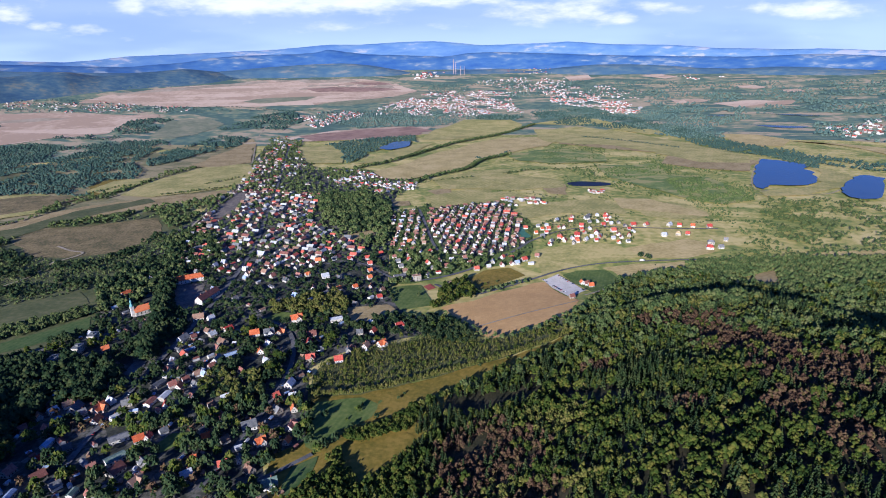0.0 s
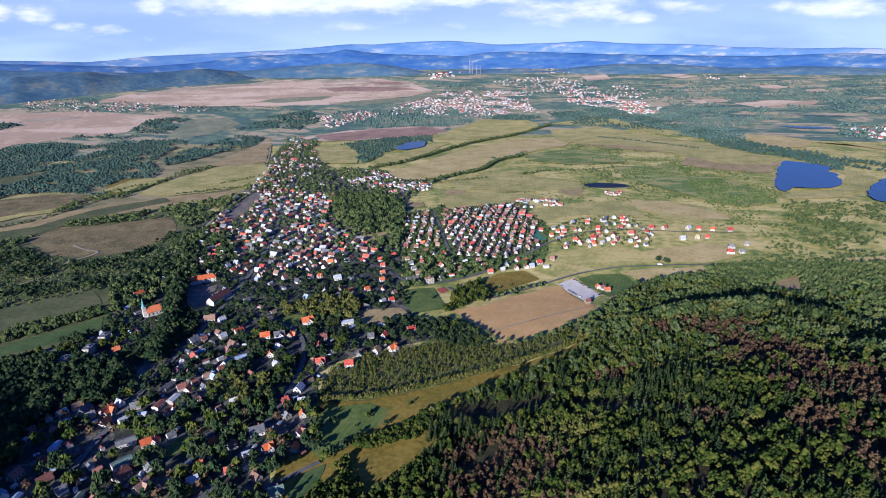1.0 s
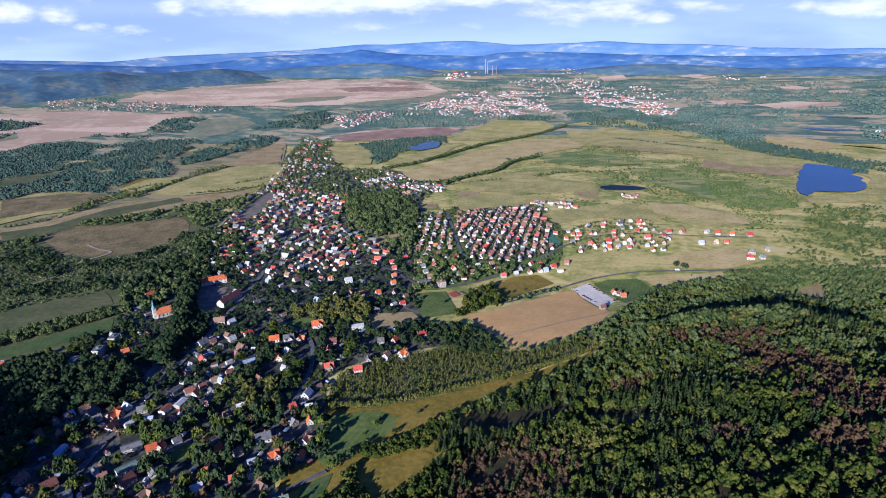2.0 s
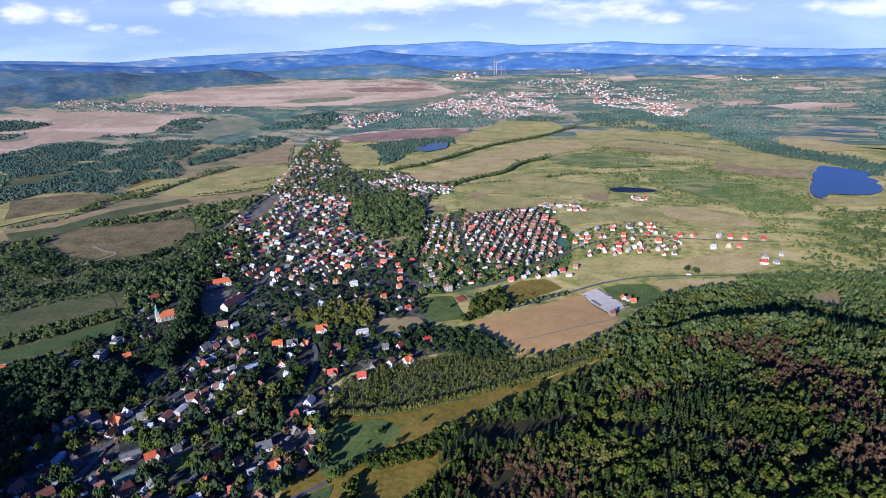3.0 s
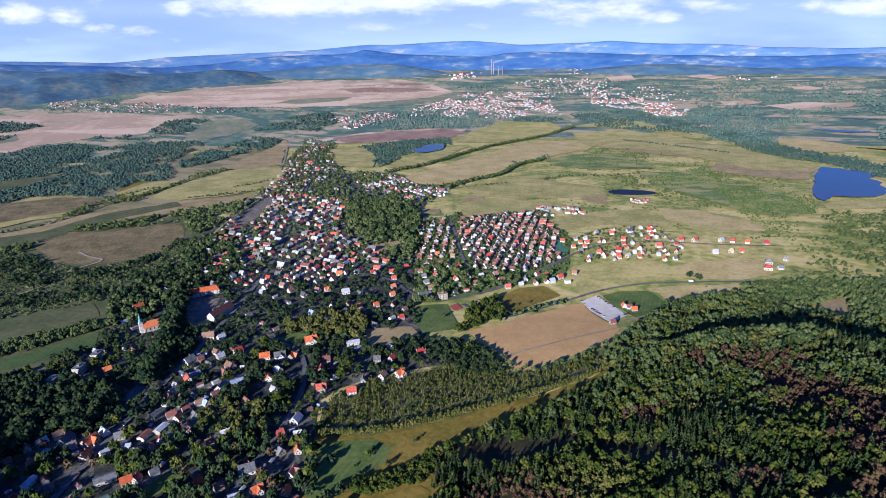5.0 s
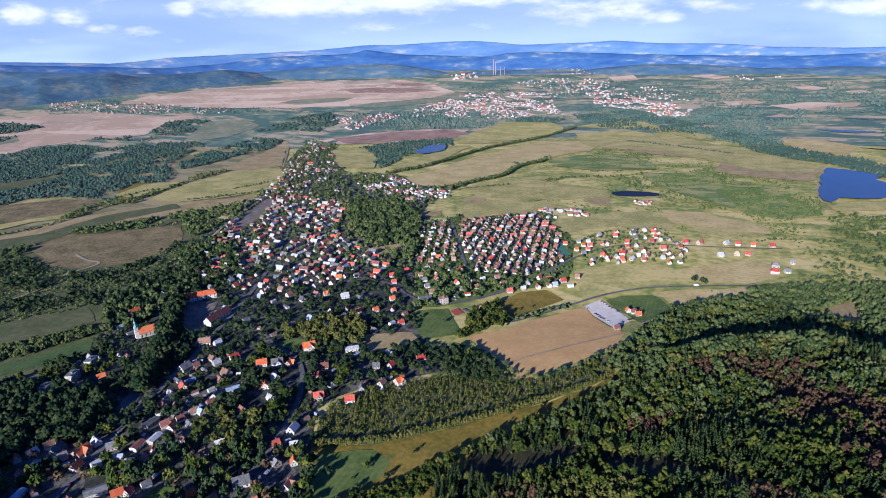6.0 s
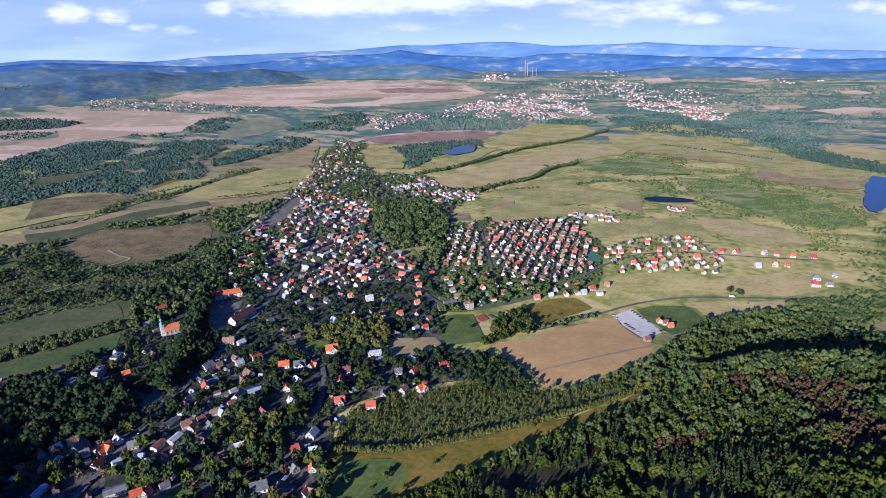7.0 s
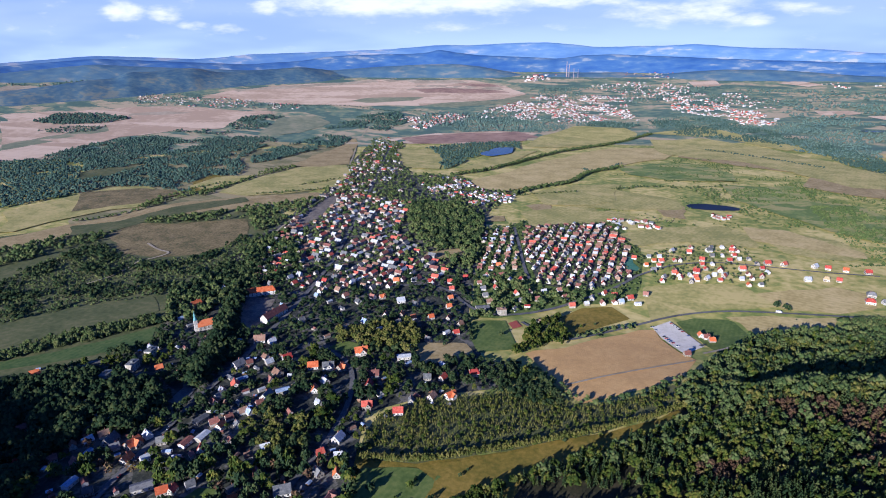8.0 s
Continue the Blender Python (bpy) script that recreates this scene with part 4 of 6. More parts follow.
# ---- far hills ----
def ridge(name, label, mat, crest, depth, bite, seed):
    """A range of hills: heading in degrees from ahead, height of the crest and its distance."""
    low, high = crest[0][0] - 12, crest[-1][0] + 12
    a = np.linspace(low, high, int((high - low) * 6))
    heads = [low] + [c[0] for c in crest] + [high]
    tops = np.interp(a, heads, [crest[0][1] - 60] + [c[1] for c in crest] + [crest[-1][1] - 60])
    far = np.interp(a, heads, [crest[0][2]] + [c[2] for c in crest] + [crest[-1][2]])
    for k in (1, 2):
        tops = np.convolve(np.pad(tops, 2, mode="edge"), np.ones(5) / 5, "valid")
        far = np.convolve(np.pad(far, 2, mode="edge"), np.ones(5) / 5, "valid")
    verts, faces, rows = [], [], 15
    for i, d in enumerate(np.radians(a)):
        for j in range(rows):
            f = j / (rows - 1)
            r = far[i] - depth * (1 - f)
            x, y = math.sin(d) * r, math.cos(d) * r
            base = float(land(x, y)) - 12
            rough = noise.fractal((x / 260, y / 260, seed), 1.0, 2.0, 4) * bite
            spur = noise.fractal((x / 70, y / 70, seed + 5), 1.0, 2.0, 3) * bite * 0.2
            h = f * f * (3 - 2 * f)
            verts.append((x, y, base + (tops[i] - base) * h + rough * math.sin(f * math.pi) + spur * f))
    for i in range(len(a) - 1):
        for j in range(rows - 1):
            p = i * rows + j
            faces.append((p, p + rows, p + rows + 1, p + 1))
    return tagged(new(name, mesh_of(name, verts, faces, mat, True)), label, "hills", kind="structure")


# ranges from far to near; haze comes from their base colours
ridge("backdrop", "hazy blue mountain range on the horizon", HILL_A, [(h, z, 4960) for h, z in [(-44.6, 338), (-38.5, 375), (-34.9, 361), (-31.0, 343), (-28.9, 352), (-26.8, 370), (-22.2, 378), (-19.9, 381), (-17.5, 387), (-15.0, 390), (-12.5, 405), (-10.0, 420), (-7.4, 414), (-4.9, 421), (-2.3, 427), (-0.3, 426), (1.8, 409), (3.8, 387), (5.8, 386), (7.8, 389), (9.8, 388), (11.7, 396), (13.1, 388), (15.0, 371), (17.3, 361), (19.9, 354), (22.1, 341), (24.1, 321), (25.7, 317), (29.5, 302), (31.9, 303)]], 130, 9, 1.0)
ridge("backdrop", "wooded hills below the horizon, coloured haze blue", HILL_B, [(h, z, 4820) for h, z in [(-44.7, 319), (-38.5, 357), (-34.9, 340), (-31.1, 321), (-26.9, 301), (-22.3, 319), (-19.9, 345), (-17.5, 355), (-15.1, 357), (-12.6, 355), (-11.0, 364), (-10.0, 386), (-8.5, 362), (-6.5, 341), (-2.3, 323), (0.8, 307), (2.8, 331), (5.8, 333), (7.8, 324), (12.7, 301), (17.4, 284), (21.7, 272), (25.8, 261), (28.5, 264), (31.9, 272)]], 190, 12, 4.0)
ridge("backdrop", "wooded hills beyond the far city, coloured blue-green for haze", HILL_C, [(h, z, 4680) for h, z in [(-44.7, 281), (-38.6, 322), (-35.0, 300), (-29.1, 273), (-22.4, 244), (-18.6, 256), (-14.7, 273), (-11.6, 281), (-8.6, 282), (-6.5, 265), (-3.9, 226), (-2.4, 207), (2.8, 212), (5.9, 214), (8.9, 193), (11.8, 216), (14.2, 227), (17.4, 226), (20.1, 215), (23.1, 193), (25.9, 186), (29.0, 198), (32.1, 189)]], 320, 8, 8.0)
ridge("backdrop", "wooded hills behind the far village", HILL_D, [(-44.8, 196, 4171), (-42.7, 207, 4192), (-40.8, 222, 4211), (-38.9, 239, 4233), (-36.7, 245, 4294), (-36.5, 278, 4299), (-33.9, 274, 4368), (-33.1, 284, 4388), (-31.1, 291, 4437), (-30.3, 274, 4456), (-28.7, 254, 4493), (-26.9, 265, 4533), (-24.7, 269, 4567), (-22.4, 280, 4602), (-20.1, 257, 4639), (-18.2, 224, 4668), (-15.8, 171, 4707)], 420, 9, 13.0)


# ---- houses ----
def block(bm, x0, y0, z0, x1, y1, z1):
    v = [bm.verts.new(c) for c in ((x0, y0, z0), (x1, y0, z0), (x1, y1, z0), (x0, y1, z0), (x0, y0, z1), (x1, y0, z1), (x1, y1, z1), (x0, y1, z1))]
    for f in ((0, 3, 2, 1), (4, 5, 6, 7), (0, 1, 5, 4), (1, 2, 6, 5), (2, 3, 7, 6), (3, 0, 4, 7)):
        bm.faces.new([v[i] for i in f])


def gabled_body(bm, l, w, h, rise, cx=0.0, cy=0.0, turn=False):
    """Walls with gables at both ends; the ridge runs along x, or along y where turn is set."""
    def put(x, y, z):
        return bm.verts.new((cx + (-y if turn else x), cy + (x if turn else y), z))
    a, b = l / 2, w / 2
    v = [put(-a, -b, -1.5), put(a, -b, -1.5), put(a, b, -1.5), put(-a, b, -1.5), put(-a, -b, h), put(a, -b, h), put(a, b, h), put(-a, b, h), put(-a, 0, h + rise), put(a, 0, h + rise)]
    for f in ((0, 1, 5, 4), (2, 3, 7, 6), (1, 2, 6, 9, 5), (3, 0, 4, 8, 7), (0, 3, 2, 1)):
        bm.faces.new([v[i] for i in f])


def gabled_roof(bm, l, w, h, rise, cx=0.0, cy=0.0, turn=False, eave=0.55, thick=0.3, hip=0.0):
    def put(x, y, z):
        return bm.verts.new((cx + (-y if turn else x), cy + (x if turn else y), z))
    slope = rise / (w / 2)
    a, b = l / 2 + eave, w / 2 + eave
    low, r = h - eave * slope, max(a - hip, 0.4)
    top = [put(-a, -b, low + thick), put(a, -b, low + thick), put(a, b, low + thick), put(-a, b, low + thick), put(-r, 0, h + rise + thick), put(r, 0, h + rise + thick)]
    bot = [put(-a, -b, low), put(a, -b, low), put(a, b, low), put(-a, b, low), put(-r, 0, h + rise), put(r, 0, h + rise)]
    for s, flip in ((top, 0), (bot, 1)):
        quads = [(0, 1, 5, 4), (2, 3, 4, 5)] + ([(1, 2, 5), (3, 0, 4)] if hip else [])
        for f in quads:
            bm.faces.new([s[i] for i in (f[::-1] if flip else f)])
    ring = [(0, 1), (1, 2), (2, 3), (3, 0)] if hip else [(0, 1), (1, 5), (5, 2), (2, 3), (3, 4), (4, 0)]
    for i, j in ring:
        bm.faces.new((bot[i], bot[j], top[j], top[i]))


WORDS = {"orange": "orange tiled", "red": "red tiled", "brick": "brownish-red tiled", "brown": "weathered brown tiled", "slate": "grey slate", "white": "pale sheet-metal", "blue": "blue-grey sheet-metal", "green": "grey-green felt", "straw": "pale thatched", "flat": "dark flat tar"}
MODELS = {}


def window(parent, x, y, z, w, h, yaw):
    bm = bmesh.new()
    block(bm, -w / 2, -0.06, -h / 2, w / 2, 0.06, h / 2)
    ob = part("window", bm, GLASS, parent)
    ob.matrix_basis = pose(x, y, z, 0, 0, yaw)
    return ob


def house(kind, colour, fine=True):
    """A house one unit of its kind, ridge along x, with walls, roof, chimney, windows and door. Built once for each look."""
    key = (kind, colour, fine)
    if key in MODELS:
        return MODELS[key]
    thing = new({"hall": "hall", "block": "apartment_block", "cross": "villa", "row": "estate_house"}.get(kind, "house"))
    l, w, h, rise = {"gable": (11, 9, 3.6, 4.6), "cross": (12, 9, 3.9, 4.4), "hip": (12, 10, 4.6, 3.6), "hall": (18, 10, 4.2, 1.7), "block": (19, 12, 9.5, 0.2), "row": (9.5, 8.5, 3.2, 3.7)}[kind]
    walls, roof = bmesh.new(), bmesh.new()
    if kind == "block":
        block(walls, -l / 2, -w / 2, -1.5, l / 2, w / 2, h)
        block(roof, -l / 2 - 0.3, -w / 2 - 0.3, h, l / 2 + 0.3, w / 2 + 0.3, h + 0.5)
        block(roof, -2, -2, h + 0.5, 2, 2, h + 2.2)
    else:
        gabled_body(walls, l, w, h, rise)
        gabled_roof(roof, l, w, h, rise, hip=3.4 if kind == "hip" else 0)
        if kind == "cross":
            gabled_body(walls, 7, 6.4, h, rise * 0.86, 1.2, -3.2, True)
            gabled_roof(roof, 7, 6.4, h, rise * 0.86, 1.2, -3.2, True)
    part("wall", walls, PLASTER, thing)
    part("roof", roof, ROOF[colour], thing, WORDS[colour] + " roof")
    if kind not in ("hall", "block"):
        bm = bmesh.new()
        block(bm, 1.6, 0.6, h + rise * 0.4, 2.4, 1.4, h + rise + 1.1)
        block(bm, 1.5, 0.5, h + rise + 1.1, 2.5, 1.5, h + rise + 1.25)
        part("chimney", bm, CHIMNEY, thing)
    if fine:
        spots = []
        floors = (1.6,) if kind == "hall" else (1.5, 4.4, 7.3) if kind == "block" else (1.6,)
        for z in floors:
            for x in (-0.32, 0.0, 0.32):
                if kind != "cross":
                    spots.append((x * l, -w / 2, z, 0))
                spots.append((x * l, w / 2, z, 0))
        if kind in ("gable", "cross", "row"):
            for s in (-1, 1):
                spots += [(s * l / 2, -1.7, 1.6, 90), (s * l / 2, 1.7, 1.6, 90), (s * l / 2, 0, h + 0.9, 90)]
        if kind == "cross":
            spots += [(1.2 - 1.5, -6.7, 1.6, 0), (1.2 + 1.5, -6.7, 1.6, 0), (1.2, -6.7, h + 0.8, 0)]
        for x, y, z, yaw in spots:
            window(thing, x, y, z, 1.3, 1.5, yaw)
        bm = bmesh.new()
        block(bm, -0.55, -0.08, 0, 0.55, 0.08, 2.1)
        door = part("door", bm, TIMBER, thing)
        door.matrix_basis = pose(l * 0.16, w / 2, 0.0)
    thing.matrix_basis = pose(0, 0, -400)
    MODELS[key] = thing
    return thing


HOMES = []
FIRST = set()


def raise_house(kind, colour, x, y, yaw, length, fine=True):
    base = {"gable": 11, "cross": 12, "hip": 12, "hall": 18, "block": 19, "row": 9.5}[kind]
    s = 0.88 * length / base
    if kind != "hall":
        s = min(max(s, 0.72), 1.3)
    up = 1.0 if kind == "block" else 0.55 + 0.45 * s
    m = pose(x, y, float(land(x, y)) + 0.4, 0, 0, yaw) @ Matrix.Diagonal((s, s, up, 1))
    model = house(kind, colour, fine)
    key = (kind, colour, fine)
    if key in FIRST:
        ob = copy_thing(model, m)
    else:
        FIRST.add(key)
        model.matrix_basis = m
        ob = model
    if key in FIRST:
        ob.scale = (s, s, up)
    walls = {"hall": "long low hall with pale walls and a %s roof", "block": "pale three-storey apartment block with a %s roof", "cross": "plastered villa with crossing gables and a %s roof", "hip": "plastered house with a hipped %s roof", "row": "small estate house with a %s roof"}.get(kind, "plastered gabled house with a %s roof")
    tagged(ob, walls % WORDS[colour], {"hall": "hall", "block": "apartment block", "cross": "villa", "row": "estate house"}.get(kind, "house"), "houses of the estate" if kind == "row" else "houses of the town")
    HOMES.append((x, y, max(length, 9) * 0.6))
    HOMES.append((x, y - 8, max(length, 9) * 0.42))
    return ob


def settle(kind, colour, rows):
    for x, y, yaw, length in rows:
        if kind == "church":
            church(x, y, yaw)
        elif kind == "palace":
            long_house("palace", x, y, yaw, 58, 14, 6.6, 5.6, "orange", "long pale palace with an orange tiled roof", 9)
        elif kind == "wing":
            long_house("manor_wing", x, y, yaw, 44, 13, 7, 6, "brick", "long manor wing with white gables and dark tiled roof", 7)
        else:
            raise_house(kind, colour, x, y, yaw, length)


def long_house(name, x, y, yaw, l, w, h, rise, colour, label, bays):
    thing = new(name)
    bm = bmesh.new()
    gabled_body(bm, l, w, h, rise)
    part("wall", bm, PLASTER, thing)
    bm = bmesh.new()
    gabled_roof(bm, l, w, h, rise, hip=4 if name == "palace" else 0)
    part("roof", bm, ROOF[colour], thing, WORDS[colour] + " roof")
    for k in range(bays):
        for s in (-1, 1):
            for z in (1.8, 4.8):
                window(thing, (k + 0.5) / bays * l - l / 2, s * w / 2, z, 1.4, 1.9, 0)
    for k in (-0.3, 0.0, 0.3):
        bm = bmesh.new()
        block(bm, k * l - 0.6, 0.5, h + rise * 0.5, k * l + 0.6, 1.7, h + rise + 1.4)
        part("chimney", bm, CHIMNEY, thing)
    thing.matrix_basis = pose(x, y, float(land(x, y)) + 0.4, 0, 0, yaw)
    tagged(thing, label, "manor")
    for k in (-0.4, -0.2, 0, 0.2, 0.4):
        HOMES.append((x + k * l * math.cos(radians(yaw)), y + k * l * math.sin(radians(yaw)), w * 0.8))


def church(x, y, yaw):
    thing = new("church")
    l, w, h, rise = 21, 10.5, 7, 7
    bm = bmesh.new()
    gabled_body(bm, l, w, h, rise)
    part("wall", bm, PLASTER, thing)
    bm = bmesh.new()
    gabled_roof(bm, l, w, h, rise)
    part("roof", bm, ROOF["orange"], thing, "orange tiled roof")
    bm = bmesh.new()
    block(bm, -l / 2 - 4.6, -2.2, -1, -l / 2 + 0.1, 2.2, 16)
    tower = part("tower", bm, PLASTER, thing)
    bm = bmesh.new()
    profile = [(2.5, 16), (2.6, 17), (1.9, 19.5), (1.2, 20.5), (1.3, 22.2), (1.6, 23), (0.9, 25), (0.3, 27), (0.1, 30)]
    rings = [[bm.verts.new((-l / 2 - 2.3 + r * math.cos(k * math.pi / 4), r * math.sin(k * math.pi / 4), z)) for k in range(8)] for r, z in profile]
    for a, b in zip(rings[:-1], rings[1:]):
        for k in range(8):
            bm.faces.new((a[k], a[(k + 1) % 8], b[(k + 1) % 8], b[k]))
    bm.faces.new(rings[-1])
    part("spire", bm, COPPER, tower, "green copper onion spire")
    for k in range(4):
        for s in (-1, 1):
            window(thing, (k + 0.5) / 4 * l - l / 2, s * w / 2, 3.6, 1.2, 3.4, 0)
    thing.matrix_basis = pose(x, y, float(land(x, y)) + 0.4, 0, 0, yaw)
    tagged(thing, "pale church with orange tiled roof and green copper spire", "church")
    HOMES.extend([(x, y, 15), (x - 12 * math.cos(radians(yaw)), y - 12 * math.sin(radians(yaw)), 9)])


settle("block", "brown", [(-45, 910, 18, 11.6)])
settle("block", "flat", [(-489, 654, 97, 17.0), (-475, 682, 95, 17.0), (-474, 716, 93, 17.0)])
settle("church", "orange", [(-448, 799, 44, 0.0)])
settle("cross", "brick", [(-158, 507, 77, 13.7), (233, 889, 15, 9.4)])
settle("cross", "brown", [(-279, 431, 68, 14.1)])
settle("cross", "green", [(-158, 424, 25, 15.0)])
settle("cross", "orange", [(-375, 548, 74, 15.9), (-183, 484, 41, 12.1), (-223, 720, 77, 12.3), (-211, 763, 25, 17.7), (-82, 680, 47, 13.1), (-232, 938, 44, 9.2), (-573, 643, 78, 12.1)])
settle("cross", "red", [(-168, 648, 15, 12.6), (-170, 1013, 20, 11.2)])
settle("cross", "slate", [(-239, 721, 18, 15.3)])
settle("gable", "blue", [(132, 989, 22, 9.6)])
settle("gable", "brick", [(-330, 452, 46, 7.3), (-305, 447, 69, 15.5), (-235, 528, 124, 9.5), (-372, 441, 55, 13.3), (-404, 448, 82, 12.4), (-436, 515, 50, 9.3), (-179, 711, 14, 13.6), (-210, 876, 88, 8.0), (254, 1178, 78, 9.7), (196, 829, 17, 6.6), (173, 1021, 170, 8.5), (-569, 609, 90, 9.0)])
settle("gable", "brown", [(-181, 443, 142, 10.3), (-254, 549, 35, 8.5), (-293, 696, 143, 13.4), (-355, 774, 20, 19.6), (-102, 675, 69, 10.9)])
settle("gable", "orange", [(-442, 685, 43, 10.3), (-366, 527, 85, 11.8), (-306, 589, 87, 10.4), (-306, 493, 37, 11.2), (-240, 494, 26, 9.0), (-240, 460, 28, 8.5), (-157, 484, 78, 7.7), (-163, 539, 107, 9.6), (-236, 669, 109, 10.8), (-258, 719, 20, 13.8), (-506, 868, 62, 20), (-420, 778, 38, 9.8), (-118, 879, 83, 8.7), (-124, 919, 33, 8.4), (-127, 951, 33, 8.6), (-143, 878, 34, 8.7), (-168, 872, 36, 8.6), (-187, 880, 87, 6.8), (-228, 1008, 13, 11.2), (-66, 1107, 3, 9.9)])
settle("gable", "orange", [(517, 1161, 166, 9.5), (227, 895, 96, 6.6), (238, 879, 5, 6.8), (-583, 650, 45, 11.0)])
settle("gable", "red", [(-305, 552, 104, 6.6), (-298, 496, 91, 6.6), (-209, 452, 25, 9.4), (-189, 564, 44, 9.4), (-330, 664, 126, 12.9), (-386, 468, 65, 10.7), (-298, 733, 47, 12.5), (-416, 757, 89, 11.2), (-178, 688, 95, 11.8), (-132, 642, 12, 11.8), (-97, 716, 68, 10.7), (-100, 835, 27, 8.9), (-131, 987, 18, 8.2), (-139, 1017, 18, 9.2), (-116, 1040, 6, 7.2), (-68, 1050, 94, 8.0), (124, 1009, 3, 9.8), (147, 1004, 22, 11.2), (358, 1246, 174, 9.3), (279, 1227, 177, 10.0)])
settle("gable", "red", [(339, 1187, 9, 9.7), (293, 1187, 166, 9.7), (220, 1170, 14, 9.6), (270, 1125, 167, 11.6), (263, 1098, 12, 9.1), (311, 1135, 75, 11.7), (310, 1107, 59, 9.1), (349, 1146, 8, 11.8), (371, 1114, 72, 10.0), (232, 1114, 178, 7.7), (400, 1181, 6, 11.3), (426, 1178, 40, 11.3), (492, 1168, 167, 9.6), (548, 1154, 0, 11.1), (486, 1110, 156, 6.6), (109, 1015, 54, 8.5), (239, 1094, 63, 9.0), (-464, 502, 122, 7.4)])
settle("gable", "slate", [(-401, 549, 91, 15.9), (-350, 557, 32, 11.1), (-202, 510, 27, 16.1), (-180, 537, 139, 10.8), (-283, 647, 84, 15.4), (-350, 708, 66, 15.1), (-335, 639, 68, 12.5), (-195, 458, 113, 7.4), (-370, 482, 38, 7.7), (-123, 664, 100, 8.6), (-115, 714, 9, 9.9), (-199, 1015, 36, 9.9), (-27, 928, 62, 8.5), (317, 1241, 16, 11.8), (212, 1093, 49, 9.0), (253, 1080, 77, 7.4), (513, 1024, 3, 9.9), (541, 1065, 153, 8.8), (200, 1123, 15, 9.3)])
settle("gable", "white", [(-349, 530, 58, 7.1), (-237, 439, 38, 11.2), (-179, 588, 77, 12.9), (-170, 563, 17, 8.7), (-244, 563, 33, 10.0), (-423, 545, 63, 10.9), (-276, 725, 91, 9.3), (-200, 928, 27, 13.0), (-84, 1045, 30, 7.9), (-42, 1040, 77, 9.4), (89, 993, 85, 9.7), (249, 1230, 49, 10.0), (281, 1096, 46, 9.8), (474, 1174, 38, 11.2), (438, 1107, 3, 10.7)])
settle("hall", "blue", [(-335, 543, 12, 9.7), (-329, 678, 46, 13.1), (-271, 661, 37, 17.1), (-394, 489, 89, 14.5), (-409, 527, 88, 14.2), (-382, 418, 92, 12.8)])
settle("hall", "brick", [(-325, 559, 80, 16.1)])
settle("hall", "brown", [(10, 898, 14, 8.9)])
settle("hall", "green", [(-314, 464, 49, 20.3), (-328, 419, 88, 11.8)])
settle("hall", "red", [(-9, 944, 11, 9.9)])
settle("hall", "slate", [(-332, 596, 69, 17.0), (-327, 495, 38, 20.2), (-74, 923, 20, 22.0), (24, 884, 13, 7.5)])
settle("hall", "white", [(-321, 537, 11, 9.6), (-314, 570, 79, 16.4), (-201, 477, 28, 10.9), (-154, 758, 19, 19.2), (157, 988, 11, 11.0), (-456, 613, 54, 8.8)])
settle("hip", "red", [(-62, 732, 15, 13.2), (492, 1023, 164, 14.2)])
settle("hip", "slate", [(506, 1051, 164, 13.1)])
settle("hip", "straw", [(468, 1112, 157, 10.7)])
settle("palace", "orange", [(-435, 923, 28, 0.0)])
settle("wing", "brick", [(-369, 848, 74, 0.0)])


def far_from(px, py, spots, gap=0.0):
    ok = np.ones(len(px), bool)
    for x, y, r in spots:
        ok &= (px - x) ** 2 + (py - y) ** 2 > (r + gap) ** 2
    return ok


def off_streets(px, py, gap):
    ok = np.ones(len(px), bool)
    for c, w, _ in STREETS:
        box = (px > c[:, 0].min() - 20) & (px < c[:, 0].max() + 20) & (py > c[:, 1].min() - 20) & (py < c[:, 1].max() + 20)
        k = np.nonzero(box)[0]
        if len(k):
            d = np.min(np.hypot(px[k, None] - c[None, :, 0], py[k, None] - c[None, :, 1]), axis=1)
            ok[k[d < w / 2 + gap]] = False
    return ok


rng = np.random.default_rng(7)


def scatter(outline, gap, ragged=0.45):
    """Points about gap apart inside the outline."""
    o = np.array(outline, float)
    xs, ys = np.arange(o[:, 0].min(), o[:, 0].max(), gap), np.arange(o[:, 1].min(), o[:, 1].max(), gap)
    px, py = np.meshgrid(xs, ys)
    px = (px + np.where(np.arange(len(ys))[:, None] % 2, gap / 2, 0)).ravel() + rng.uniform(-ragged, ragged, px.size) * gap
    py = py.ravel() + rng.uniform(-ragged, ragged, py.size) * gap
    k = inside(px, py, outline)
    return px[k], py[k]


REST = []


